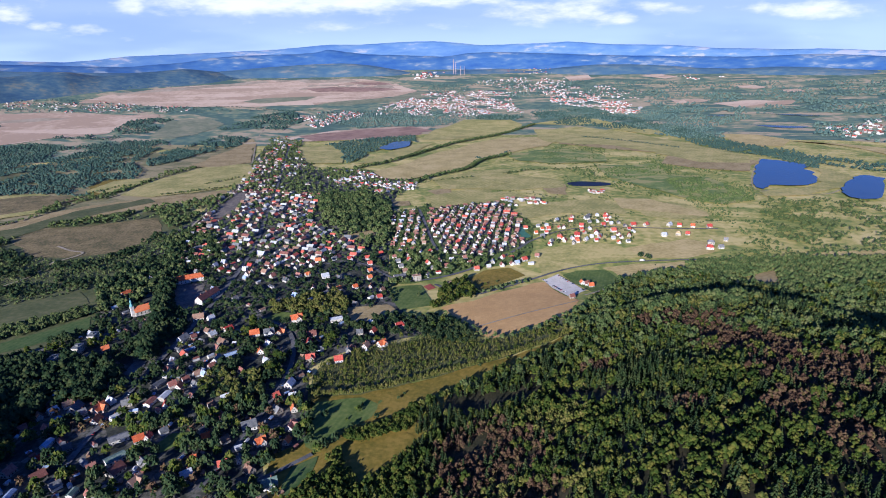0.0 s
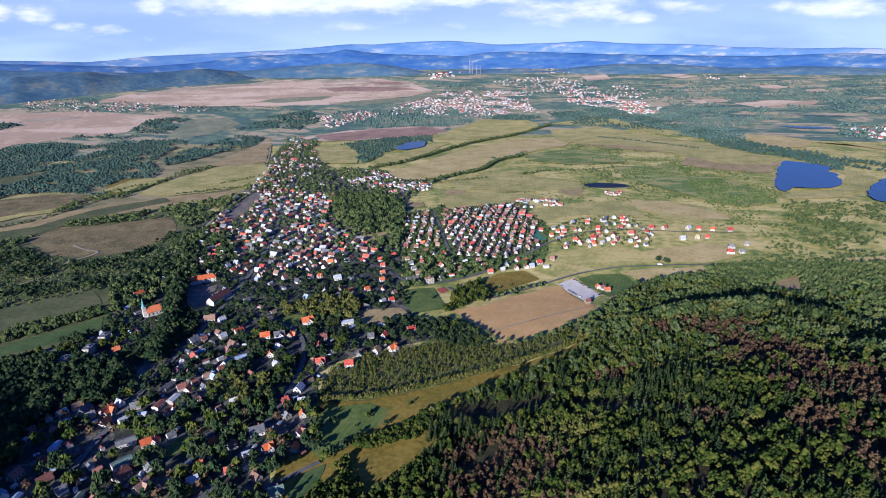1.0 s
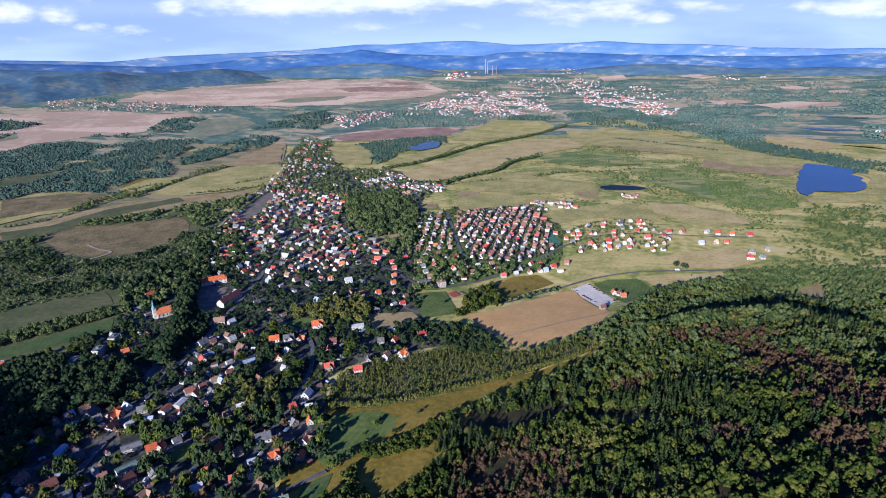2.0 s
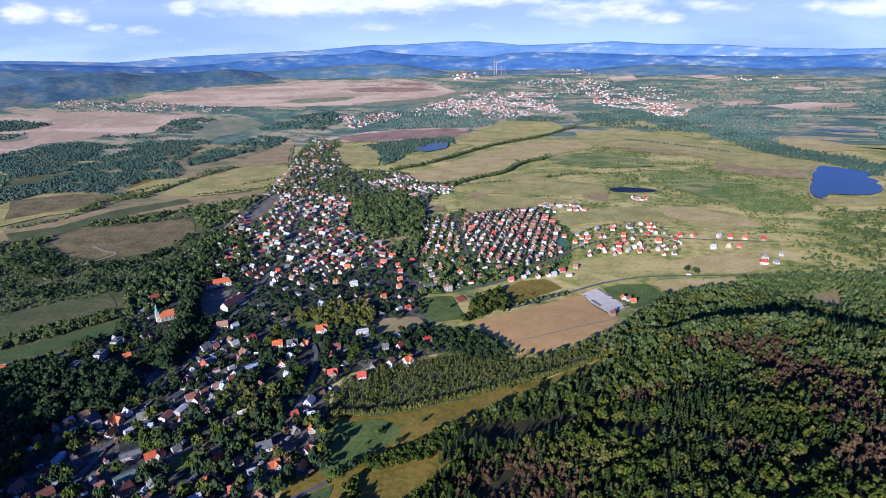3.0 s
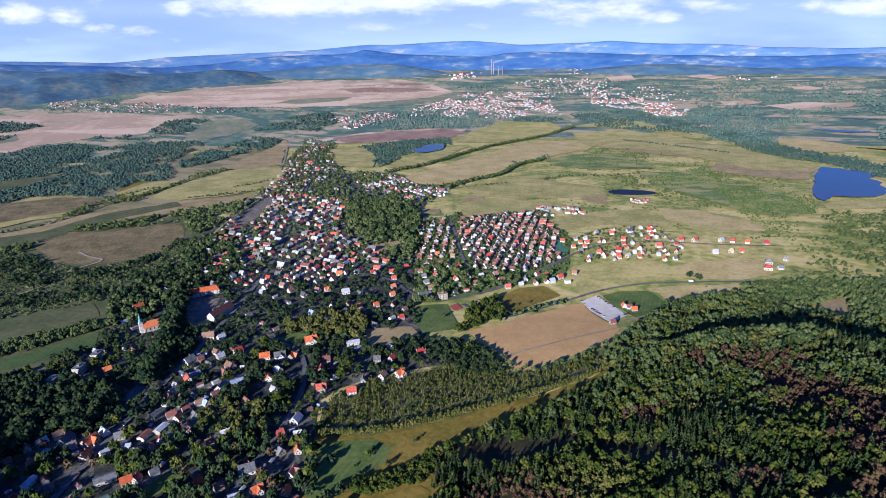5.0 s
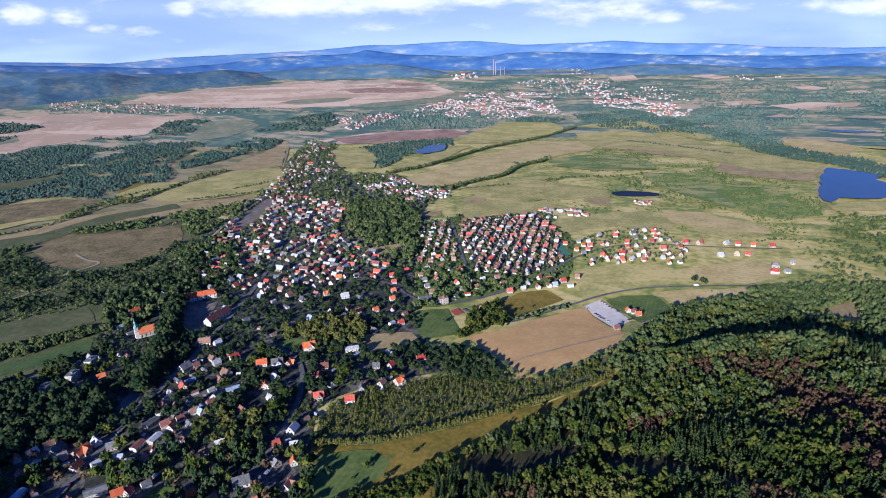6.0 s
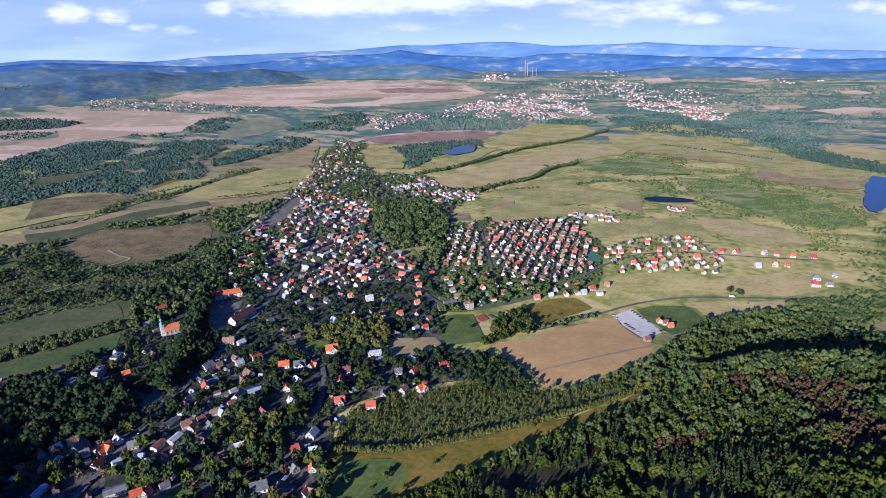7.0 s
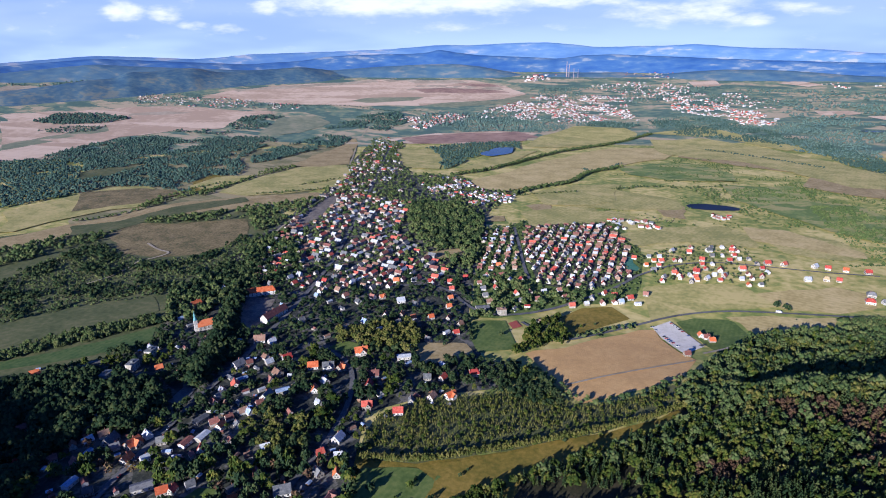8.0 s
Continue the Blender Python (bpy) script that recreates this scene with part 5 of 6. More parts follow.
def colony(outline, gap_along, gap_across, heading, kinds, colours, skip=0.08, fine=False, low=7.6, high=9.6, last=9999):
    """Rows of houses with their long side along the street; past the line `last` they join the mass."""
    c, s = math.cos(radians(heading)), math.sin(radians(heading))
    o = np.array(outline, float)
    mid, reach = o.mean(0), np.abs(o - o.mean(0)).max() * 1.5
    for b in np.arange(-reach, reach, gap_across):
        for a in np.arange(-reach, reach, gap_along):
            x, y = mid[0] + a * c - b * s + random.uniform(-2.5, 2.5), mid[1] + a * s + b * c + random.uniform(-2.5, 2.5)
            if random.random() < skip or not inside([x], [y], outline)[0] or any(inside([x], [y], o)[0] for o in OPEN):
                continue
            if not far_from(np.array([x]), np.array([y]), HOMES[::2], 3)[0] or not off_streets(np.array([x]), np.array([y]), 5)[0]:
                continue
            kind, colour, yaw, size = random.choice(kinds), random.choice(colours), heading + random.choice((0, 90)) + random.uniform(-7, 7), random.uniform(low, high)
            if y > last:
                REST.append((x, y, yaw, size, colour))
                HOMES.append((x, y, size * 0.6))
                HOMES.append((x, y - 6, size * 0.4))
            else:
                raise_house(kind, colour, round(x, 1), round(y, 1), yaw, size, fine)


MIXED = ["brick", "slate", "brick", "red", "slate", "white", "brown", "brown", "brick", "red", "slate", "brown", "slate", "brick", "red", "white"]
colony(ESTATE, 12.5, 17.5, 78, ["row"], ["brick", "white", "brown", "slate", "brick", "red", "brown", "brick", "brick", "slate"], last=1230)
colony(ESTATE_W, 11, 19, 88, ["row"], ["brick", "white", "brown", "brick"], last=1230)
colony(OLDTOWN_NEAR, 17.5, 21, 68, ["gable", "cross", "hall", "gable", "row"], MIXED, skip=0.28, low=8.5, high=12, last=1030)
colony(EASTGARDENS, 19, 23, 10, ["row"], ["red", "brick", "white", "red", "slate", "orange"], skip=0.45, low=6.8, high=8.6)
colony(SCHOOLPARK, 24, 26, 20, ["gable", "row"], MIXED, skip=0.35, low=8, high=11)
colony(STREETSIDE, 17, 19, 52, ["gable", "hall", "gable", "row"], ["slate", "brick", "slate", "brown", "white", "brown", "brick", "slate"], skip=0.45, low=7.6, high=10.5)
colony(NEARTOWN, 31, 33, 52, ["gable", "gable", "hall"], ["slate", "brick", "slate", "brown", "white", "blue"], skip=0.55, low=8, high=11)

# ---- far town: too many to count ----
def house_mass(name, label, rows):
    """Houses past counting as one thing: pale walls, and the roofs of each colour."""
    made = {}
    wall = ([], [])
    for x, y, yaw, size, colour in rows:
        z = float(land(x, y)) + 0.8
        r = np.random.default_rng(int(abs(x * 13 + y * 7)))
        l, w, h = size * r.uniform(0.9, 1.5), size * r.uniform(0.75, 0.95), size * r.uniform(0.3, 0.5)
        rise = w * r.uniform(0.25, 0.45)
        c, s = math.cos(radians(yaw)), math.sin(radians(yaw))

        def at(a, b, q):
            return (x + a * c - b * s, y + a * s + b * c, z + q)
        k = len(wall[0])
        wall[0].extend([at(-l / 2, -w / 2, -2), at(l / 2, -w / 2, -2), at(l / 2, w / 2, -2), at(-l / 2, w / 2, -2), at(-l / 2, -w / 2, h), at(l / 2, -w / 2, h), at(l / 2, w / 2, h), at(-l / 2, w / 2, h), at(-l / 2, 0, h + rise), at(l / 2, 0, h + rise)])
        wall[1].extend([(k, k + 1, k + 5, k + 4), (k + 2, k + 3, k + 7, k + 6), (k + 1, k + 2, k + 6, k + 9, k + 5), (k + 3, k, k + 4, k + 8, k + 7)])
        v, f = made.setdefault(colour, ([], []))
        k, e = len(v), 0.4
        top = [at(-l / 2 - e, -w / 2 - e, h - e * 0.6), at(l / 2 + e, -w / 2 - e, h - e * 0.6), at(l / 2 + e, w / 2 + e, h - e * 0.6), at(-l / 2 - e, w / 2 + e, h - e * 0.6), at(-l / 2 - e, 0, h + rise + 0.3), at(l / 2 + e, 0, h + rise + 0.3)]
        v.extend(top)
        f.extend([(k, k + 1, k + 5, k + 4), (k + 2, k + 3, k + 4, k + 5)])
    town = tagged(new(name), label, "town", kind="stuff")
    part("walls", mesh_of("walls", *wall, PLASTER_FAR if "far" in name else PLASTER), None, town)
    for c in made:
        part("roofs", mesh_of("roofs", *made[c], ROOF[c]), None, town)


house_mass("old_town_houses", "packed tiled and slate roofs of the old town", REST)


def far_town(name, label, outline, gap, size, colours, seed):
    px, py = scatter(outline, gap, 0.5)
    k = np.array([noise.noise((x / 70, y / 70, 1.7)) for x, y in zip(px, py)]) > -0.08
    r = np.random.default_rng(seed)
    house_mass(name, label, [(x, y, r.uniform(0, 180), size * r.uniform(0.7, 1.2), colours[r.integers(len(colours))]) for x, y in zip(px[k], py[k])])
    for x, y in zip(px[k], py[k]):
        HOMES.append((x, y, size * 0.6))
        HOMES.append((x, y - 5, size * 0.4))


for label, outline, gap, size in FAR_TOWNS:
    far_town("far_town", label, outline, gap, size, ["red", "brick", "red", "slate", "brown", "white", "brick"], len(label))

for label, outline, gap, size in MID_TOWNS:
    far_town("estate_houses", label, outline, gap, size, ["red", "brick", "white", "slate", "brick", "white", "brown"], len(label))

# power station stacks
for k, (x, y, tall) in enumerate(STACKS):
    bm = bmesh.new()
    z = float(land(x, y))
    bmesh.ops.create_cone(bm, cap_ends=True, segments=14, radius1=tall * 0.028, radius2=tall * 0.018, depth=tall + 10, matrix=Matrix.Translation((0, 0, tall / 2 - 5)))
    ob = tagged(new("chimney_stack"), "tall pale power station chimney stack", "chimney", "chimneys of the power station")
    ob.matrix_basis = pose(x, y, z)
    part("shaft", bm, STACK, ob)

# ---- trees ----
def lump(r, count, reach, tall, low, size):
    """A crown of uneven leaf clumps spread over an egg-shaped volume."""
    verts, faces = [], []
    for _ in range(count):
        d = r.normal(size=3)
        d /= np.linalg.norm(d)
        if d[2] < -0.45:
            d[2] *= -0.6
        f = r.uniform(0.62, 1.0)
        c = np.array([d[0] * reach * f, d[1] * reach * f, low + (tall - low) * (0.42 + 0.46 * d[2] * f)])
        s = size * r.uniform(0.7, 1.35)
        k = len(verts)
        q = np.array([(1, 0, -0.3), (-1, 0, -0.3), (0, 1, -0.3), (0, -1, -0.3), (0, 0, 0.85)], float) * r.uniform(0.7, 1.3, (5, 1))
        t = r.uniform(0, 6.3)
        rot = np.array([[math.cos(t), -math.sin(t), 0], [math.sin(t), math.cos(t), 0], [0, 0, 1]])
        verts.extend(c + (q + r.uniform(-0.25, 0.25, (5, 3))) @ rot * s)
        faces.extend([(k, k + 2, k + 4), (k + 2, k + 1, k + 4), (k + 1, k + 3, k + 4), (k + 3, k, k + 4)])
    return np.array(verts), np.array(faces)


def spruce(r, count, reach, size):
    """A narrow spire of drooping bough clumps, one metre tall."""
    verts, faces = [], []
    for i in range(count):
        f = (i + r.uniform(0, 1)) / count
        t = i * 2.4 + r.uniform(-0.4, 0.4)
        rad = reach * (1 - f) ** 0.9
        c = np.array([rad * math.cos(t) * 0.75, rad * math.sin(t) * 0.75, 0.1 + 0.84 * f])
        s = size * (1.25 - 0.75 * f) * r.uniform(0.8, 1.2)
        out = np.array([math.cos(t), math.sin(t), 0])
        side = np.array([-math.sin(t), math.cos(t), 0])
        k = len(verts)
        verts.extend([c + out * s * 1.2 - np.array([0, 0, s * 0.6]), c + side * s * 0.7, c - side * s * 0.7, c + np.array([0, 0, s * 1.1]) - out * s * 0.3, c - out * s * 0.5 - np.array([0, 0, s * 0.5])])
        faces.extend([(k, k + 1, k + 3), (k + 2, k, k + 3), (k + 1, k, k + 4), (k, k + 2, k + 4), (k + 1, k + 4, k + 3), (k + 4, k + 2, k + 3)])
    return np.array(verts), np.array(faces)


def bole(tall, thick):
    verts = [(thick * s * math.cos(2.1 * j), thick * s * math.sin(2.1 * j), z) for z, s in ((-1.5, 1.0), (tall, 0.4)) for j in range(3)]
    return np.array(verts), np.array([(0, 1, 4), (0, 4, 3), (1, 2, 5), (1, 5, 4), (2, 0, 3), (2, 3, 5)])


def planted(name, label, mat, forms, px, py, low, high, category="trees", trunk=0.0):
    """Many trees as one mesh: a random form, turn and size at each point."""
    r = np.random.default_rng(len(px) + len(label))
    vs, fs, k = [], [], 0
    pz = land(px, py)
    stand = np.array([0.95 + 0.42 * noise.noise((x / 22, y / 22, 4.4)) for x, y in zip(px, py)]) if category in ("forest", "trees") else 1.0
    pick, size, turn = r.integers(0, len(forms), len(px)), r.uniform(low, high, len(px)) * stand, r.uniform(0, 6.3, len(px))
    wide = r.uniform(0.85, 1.18, len(px))
    for i, (v, f) in enumerate(forms):
        m = np.nonzero(pick == i)[0]
        if not len(m):
            continue
        c, s = np.cos(turn[m])[:, None], np.sin(turn[m])[:, None]
        sw = (size[m] * wide[m])[:, None]
        x = (v[None, :, 0] * c - v[None, :, 1] * s) * sw + px[m][:, None]
        y = (v[None, :, 0] * s + v[None, :, 1] * c) * sw + py[m][:, None]
        z = v[None, :, 2] * size[m][:, None] + pz[m][:, None]
        vs.append(np.stack([x, y, z], -1).reshape(-1, 3))
        fs.append((f[None] + (np.arange(len(m)) * len(v))[:, None, None] + k).reshape(-1, 3))
        k += len(m) * len(v)
    if not vs:
        return None
    v, f = np.concatenate(vs).astype(np.float32), np.concatenate(fs).astype(np.int32)
    me = bpy.data.meshes.new(name)
    me.vertices.add(len(v))
    me.vertices.foreach_set("co", v.ravel())
    me.loops.add(f.size)
    me.loops.foreach_set("vertex_index", f.ravel())
    me.polygons.add(len(f))
    me.polygons.foreach_set("loop_start", np.arange(0, f.size, 3, dtype=np.int32))
    me.polygons.foreach_set("use_smooth", np.ones(len(f), bool))
    me.update(calc_edges=True)
    me.materials.append(mat)
    return tagged(new(name, me), label, category, kind="stuff")


fr = np.random.default_rng(3)
# forms are one metre tall; near ones carry more clumps
ROUND = [lump(fr, 40, 0.37, 1.0, 0.08, 0.115) for _ in range(6)]
TALL = [lump(fr, 24, fr.uniform(0.2, 0.27), 1.0, 0.05, 0.095) for _ in range(9)]
SLIMMER = [lump(fr, 20, 0.15, 1.0, 0.08, 0.08) for _ in range(5)]
SLIM = [lump(fr, 11, 0.105, 1.0, 0.03, 0.1) for _ in range(4)]
PLAIN = [lump(fr, 22, 0.36, 1.0, 0.10, 0.16) for _ in range(5)]
PLAIN_TALL = [lump(fr, 16, 0.26, 1.0, 0.06, 0.12) for _ in range(6)]
MIDFORM = [lump(fr, 9, 0.34, 1.0, 0.10, 0.24) for _ in range(6)]
FARFORM = [lump(fr, 6, 0.36, 1.0, 0.05, 0.32) for _ in range(5)]
SPIRE = [spruce(fr, 24, 0.15, 0.085) for _ in range(6)]
SPIRE_PLAIN = [spruce(fr, 11, 0.15, 0.12) for _ in range(5)]


def clear(px, py, gap_home=1.5, gap_road=2.0, fields=True):
    ok = far_from(px, py, HOMES, gap_home) & off_streets(px, py, gap_road)
    if fields:
        for o in OPEN:
            ok &= ~inside(px, py, o)
    return px[ok], py[ok]


# forest on the hill
def forest(outline, gap, leafy_forms, fir_forms, slim_forms, thin_forms):
    px, py = clear(*scatter(outline, gap, 0.5))
    hole = np.array([noise.noise((x / 17, y / 17, 8.8)) for x, y in zip(px, py)]) < 0.38
    px, py = px[hole], py[hole]
    for o in GAPS:
        k = ~inside(px, py, o)
        px, py = px[k], py[k]
    k = (np.hypot(px, py) > 430) | (rng.uniform(0, 1, len(px)) < 0.8)
    px, py = px[k], py[k]
    n1 = np.array([noise.noise((x / 75, y / 75, 2.2)) for x, y in zip(px, py)])
    n2 = np.array([noise.noise((x / 45, y / 45, 7.7)) for x, y in zip(px, py)])
    brown = np.zeros(len(px), bool)
    for bx, by, br in BROWN:
        d = np.hypot(px - bx, py - by) / br
        brown |= rng.uniform(0, 1, len(px)) < np.clip(1.8 * (1.15 - d), 0, 0.74)
    fir = ~brown & (n1 + rng.normal(0, 0.4, len(px)) > np.where(np.hypot(px, py) < 560, 0.22, 0.5))
    light = ~brown & ~fir & (n2 + rng.normal(0, 0.2, len(px)) > 0.34)
    leafy = ~brown & ~fir & ~light
    # share of haze-paled crowns grows with distance from the origin
    pale = leafy & (rng.uniform(0, 1, len(px)) < np.clip((np.hypot(px, py) - 520) / 240, 0, 0.85))
    leafy &= ~pale
    planted("forest", "mixed green broadleaf forest covering the hill", LEAF, leafy_forms, px[leafy], py[leafy], 8, 18, "forest")
    planted("forest", "paler green broadleaf forest on the hilltop", LEAF_PALE_HAZE, leafy_forms, px[pale], py[pale], 8, 18, "forest")
    planted("forest", "dark spruces spread through the hill forest", NEEDLE, fir_forms, px[fir], py[fir], 10, 20, "forest")
    planted("forest", "yellowish birches in the hill forest", LEAF_LIGHT, slim_forms, px[light], py[light], 9, 16, "forest")
    planted("forest", "withered brown trees in the hill forest", LEAF_BROWN, thin_forms, px[brown], py[brown], 7, 14, "forest")


forest(HILLWOOD_NEAR, 5.2, TALL + TALL + SLIMMER, SPIRE, TALL, TALL + SLIMMER)
forest(HILLWOOD_BACK, 5.0, PLAIN_TALL, SPIRE_PLAIN, PLAIN_TALL, PLAIN_TALL)
BELOW = [(-190, -90), (230, -90), (230, 190), (60, 220), (-190, 230)]
wood_below = clear(*scatter(BELOW, 9.5, 0.5))
planted("forest", "broadleaf trees on the slope under the flight", LEAF, FARFORM, *wood_below, 8, 17, "forest")
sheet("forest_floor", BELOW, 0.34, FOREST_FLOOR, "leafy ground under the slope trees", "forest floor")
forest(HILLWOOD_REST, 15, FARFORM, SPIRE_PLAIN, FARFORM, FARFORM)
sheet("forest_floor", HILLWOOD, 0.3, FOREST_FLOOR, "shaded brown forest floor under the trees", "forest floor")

# young plantation in rows along the valley
c, g = along(PLANT_LINE, 2.8)
side = np.stack([-g[:, 1], g[:, 0]], -1)
rows_x, rows_y = [], []
for k, off in enumerate(np.arange(0, 110, 4.2)):
    if k in (3, 4, 12):
        continue
    rows_x.append(c[:, 0] + side[:, 0] * off + rng.uniform(-0.7, 0.7, len(c)))
    rows_y.append(c[:, 1] + side[:, 1] * off + rng.uniform(-0.7, 0.7, len(c)))
px, py = np.concatenate(rows_x), np.concatenate(rows_y)
k = inside(px, py, PLANTATION)
px, py = clear(px[k], py[k], fields=False)
k = rng.uniform(0, 1, len(px)) < 0.86
planted("plantation", "rows of slender young trees in a plantation", LEAF_LIGHT, SLIM, px[k], py[k], 3.5, 7, "plantation")
px, py = clear(*scatter(PLANTATION, 6.5))
k = rng.uniform(0, 1, len(px)) < 0.6
planted("plantation", "green bushes between the young trees", LEAF, PLAIN, px[k], py[k], 3, 6.5, "bushes")
front = np.concatenate([along(PLANT_LINE, 1.9)[0], along(PLANT_LINE, 2.1)[0] + np.array([-1.2, 3.4])])
front += rng.normal(0, 0.4, front.shape)
planted("plantation", "dense front row of slender young trees", LEAF_LIGHT, SLIM, front[:, 0], front[:, 1], 7, 11, "plantation")


def wood(name, label, outline, gap, mat, forms, low, high, share=1.0, category="wood", fields=True, patch=None, home=1.5):
    """Trees over an outline; patch (size, level): they keep to patches of that size."""
    px, py = clear(*scatter(outline, gap, 0.5), gap_home=home, fields=fields)
    k = rng.uniform(0, 1, len(px)) < share
    if patch:
        k &= np.array([noise.fractal((x / patch[0], y / patch[0], 6.1), 1.0, 2.0, 3) for x, y in zip(px, py)]) + rng.normal(0, 0.08, len(px)) > patch[1]
    return planted(name, label, mat, forms, px[k], py[k], low, high, category)


wood("wood", "sunlit shrubs in a wedge beside the lane", WEDGE, 4.5, LEAF, PLAIN, 5, 9)
wood("wood", "tall trees at the foot of the hill", SOUTHWOOD, 5.6, LEAF, TALL, 9, 17)
wood("wood", "bright green hedge between two fields", HEDGE_S, 4.2, LEAF, ROUND, 6, 10, fields=False)
wood("wood", "dense young wood east of the hill", EASTWOOD, 6.2, LEAF_PALE_HAZE, PLAIN_TALL + MIDFORM, 7, 13)
wood("scrub", "scattered bushes on wet meadow", EASTSCRUB, 7.5, LEAF_PALE_HAZE, MIDFORM, 3, 8.5, 0.8, "bushes", patch=(48, 0.02))
wood("scrub", "low marsh bushes", MARSH, 8.5, LEAF_MARSH, MIDFORM, 2, 6.5, 0.9, "bushes", patch=(80, -0.12))
wood("scrub", "clump of birch scrub on the plain", SCRUB_N, 9, LEAF_MARSH, MIDFORM, 2, 6, 0.9, "bushes", patch=(70, -0.1), fields=False)
wood("scrub", "green thicket by the marsh pond", SCRUB_E, 7.5, LEAF_MARSH, MIDFORM, 3, 8, 0.9, "bushes", patch=(60, -0.25))
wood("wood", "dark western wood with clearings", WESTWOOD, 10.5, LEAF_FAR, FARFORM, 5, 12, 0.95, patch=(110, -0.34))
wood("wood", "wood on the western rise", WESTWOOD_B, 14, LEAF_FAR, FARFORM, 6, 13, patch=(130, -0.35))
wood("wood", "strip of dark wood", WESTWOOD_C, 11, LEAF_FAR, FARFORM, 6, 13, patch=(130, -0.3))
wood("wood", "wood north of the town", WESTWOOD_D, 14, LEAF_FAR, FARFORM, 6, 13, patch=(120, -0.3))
wood("wood", "belt of trees beside the heath", STRIP_A, 9.5, LEAF_PALE_HAZE, MIDFORM, 6, 14, 0.9, patch=(70, -0.22))
wood("wood", "tree belt along the fields", STRIP_B, 11, LEAF_PALE_HAZE, MIDFORM, 6, 13, 0.8, patch=(70, -0.1))
wood("scrub", "dark scrub and small trees around the heath", HEATHWOOD, 7.5, LEAF_DARK, MIDFORM, 4, 11, 0.9, "bushes", patch=(55, 0.08))
wood("scrub", "pale low bushes around the heath", HEATHWOOD, 6.5, LEAF_PALE_HAZE, FARFORM, 2, 5.5, 0.75, "bushes")
wood("wood", "tall trees west of the old town", TOWNWOOD, 12.5, LEAF_DARK, PLAIN, 8, 18, 0.8)
wood("wood", "lighter trees west of the old town", TOWNWOOD, 10, LEAF_PALE_HAZE, PLAIN, 7, 16, 0.85)
wood("hedge", "hedge of trees between two strip fields", FIELDHEDGE, 5.5, LEAF_PALE_HAZE, ROUND, 6, 12, 0.8, "hedge", False)
wood("wood", "tall dark trees shading the palace courtyard", COURTTREES, 8, LEAF_DARK, ROUND, 9, 15, 0.9, fields=False)
wood("wood", "dark garden trees beside the ploughed field", [(-46, 740), (-6, 774), (24, 727), (46, 683), (15, 679), (-26, 692)], 7, LEAF_DARK, ROUND, 6, 12, 0.85)
wood("wood", "garden trees round the eastern villas", [(-152, 775), (-104, 758), (-52, 768), (-26, 699), (-68, 699), (-129, 727)], 8, LEAF_DARK, ROUND, 6, 12, 0.6)
wood("wood", "sunlit yellow-green trees among the villas", [(-297, 614), (-262, 632), (-207, 604), (-203, 554), (-249, 559)], 8.5, LEAF_LIGHT, ROUND, 9, 16, 0.6)
wood("wood", "very tall dark trees along the palace court", [(-466, 907), (-448, 918), (-420, 831), (-383, 717), (-373, 655), (-387, 656), (-413, 752)], 7.5, LEAF_DARK, ROUND, 17, 25, 0.9, fields=False)
wood("wood", "town park with tall trees", PARK, 12, LEAF_DARK, PLAIN, 9, 20, 0.6, patch=(50, 0.0))
wood("wood", "lighter green trees of the town park", PARK, 10.5, LEAF_PALE_HAZE, PLAIN, 7, 18, 0.95)
wood("wood", "tall trees round the school", SCHOOLPARK, 10, LEAF_PALE_HAZE, PLAIN, 6, 16, 0.8, patch=(40, -0.15))
wood("wood", "yellow-green park trees behind the villas", PARKTREES, 8, LEAF_LIGHT, ROUND, 9, 16, home=0.5)
wood("wood", "dense dark trees on the west bank", LEFTWOOD, 8.2, LEAF_DARK, ROUND, 12, 22)
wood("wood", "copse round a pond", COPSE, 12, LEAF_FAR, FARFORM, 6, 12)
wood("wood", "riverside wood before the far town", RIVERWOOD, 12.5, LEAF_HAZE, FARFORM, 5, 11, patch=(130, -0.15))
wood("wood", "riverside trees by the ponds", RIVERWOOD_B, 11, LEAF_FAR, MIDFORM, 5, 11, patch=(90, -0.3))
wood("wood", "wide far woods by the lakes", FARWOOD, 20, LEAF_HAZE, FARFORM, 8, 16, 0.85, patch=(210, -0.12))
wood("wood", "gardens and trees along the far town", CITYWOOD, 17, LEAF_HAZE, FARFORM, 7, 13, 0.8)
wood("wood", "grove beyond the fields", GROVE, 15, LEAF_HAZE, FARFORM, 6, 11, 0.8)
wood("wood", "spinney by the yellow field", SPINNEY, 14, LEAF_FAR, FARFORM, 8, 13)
wood("garden_trees", "small garden trees among eastern houses", EASTGARDENS, 10, LEAF_PALE_HAZE, MIDFORM, 3, 7, 0.7, "trees")
wood("wood", "trees by the country road", SCHOOLWOOD, 7, LEAF, ROUND, 9, 15, 0.85)
wood("garden_trees", "garden trees between estate houses", ESTATE_LAND, 8.2, LEAF_PALE_HAZE, MIDFORM, 3, 8, 0.75, "trees", home=-1.2)
wood("garden_trees", "garden trees between terraces", ESTATE_W, 7.5, LEAF_PALE_HAZE, MIDFORM, 3, 7, 0.6, "trees", home=-1.5)
wood("garden_trees", "garden trees of the northern estate", ESTATE_N, 11, LEAF_PALE_HAZE, MIDFORM, 5, 11, 0.7, "trees")
wood("garden_trees", "trees between old town roofs", OLDTOWN, 9.4, LEAF_PALE_HAZE, MIDFORM, 4, 9, 0.36, "trees")
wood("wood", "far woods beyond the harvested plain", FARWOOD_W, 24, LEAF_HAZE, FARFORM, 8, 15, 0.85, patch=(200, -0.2))
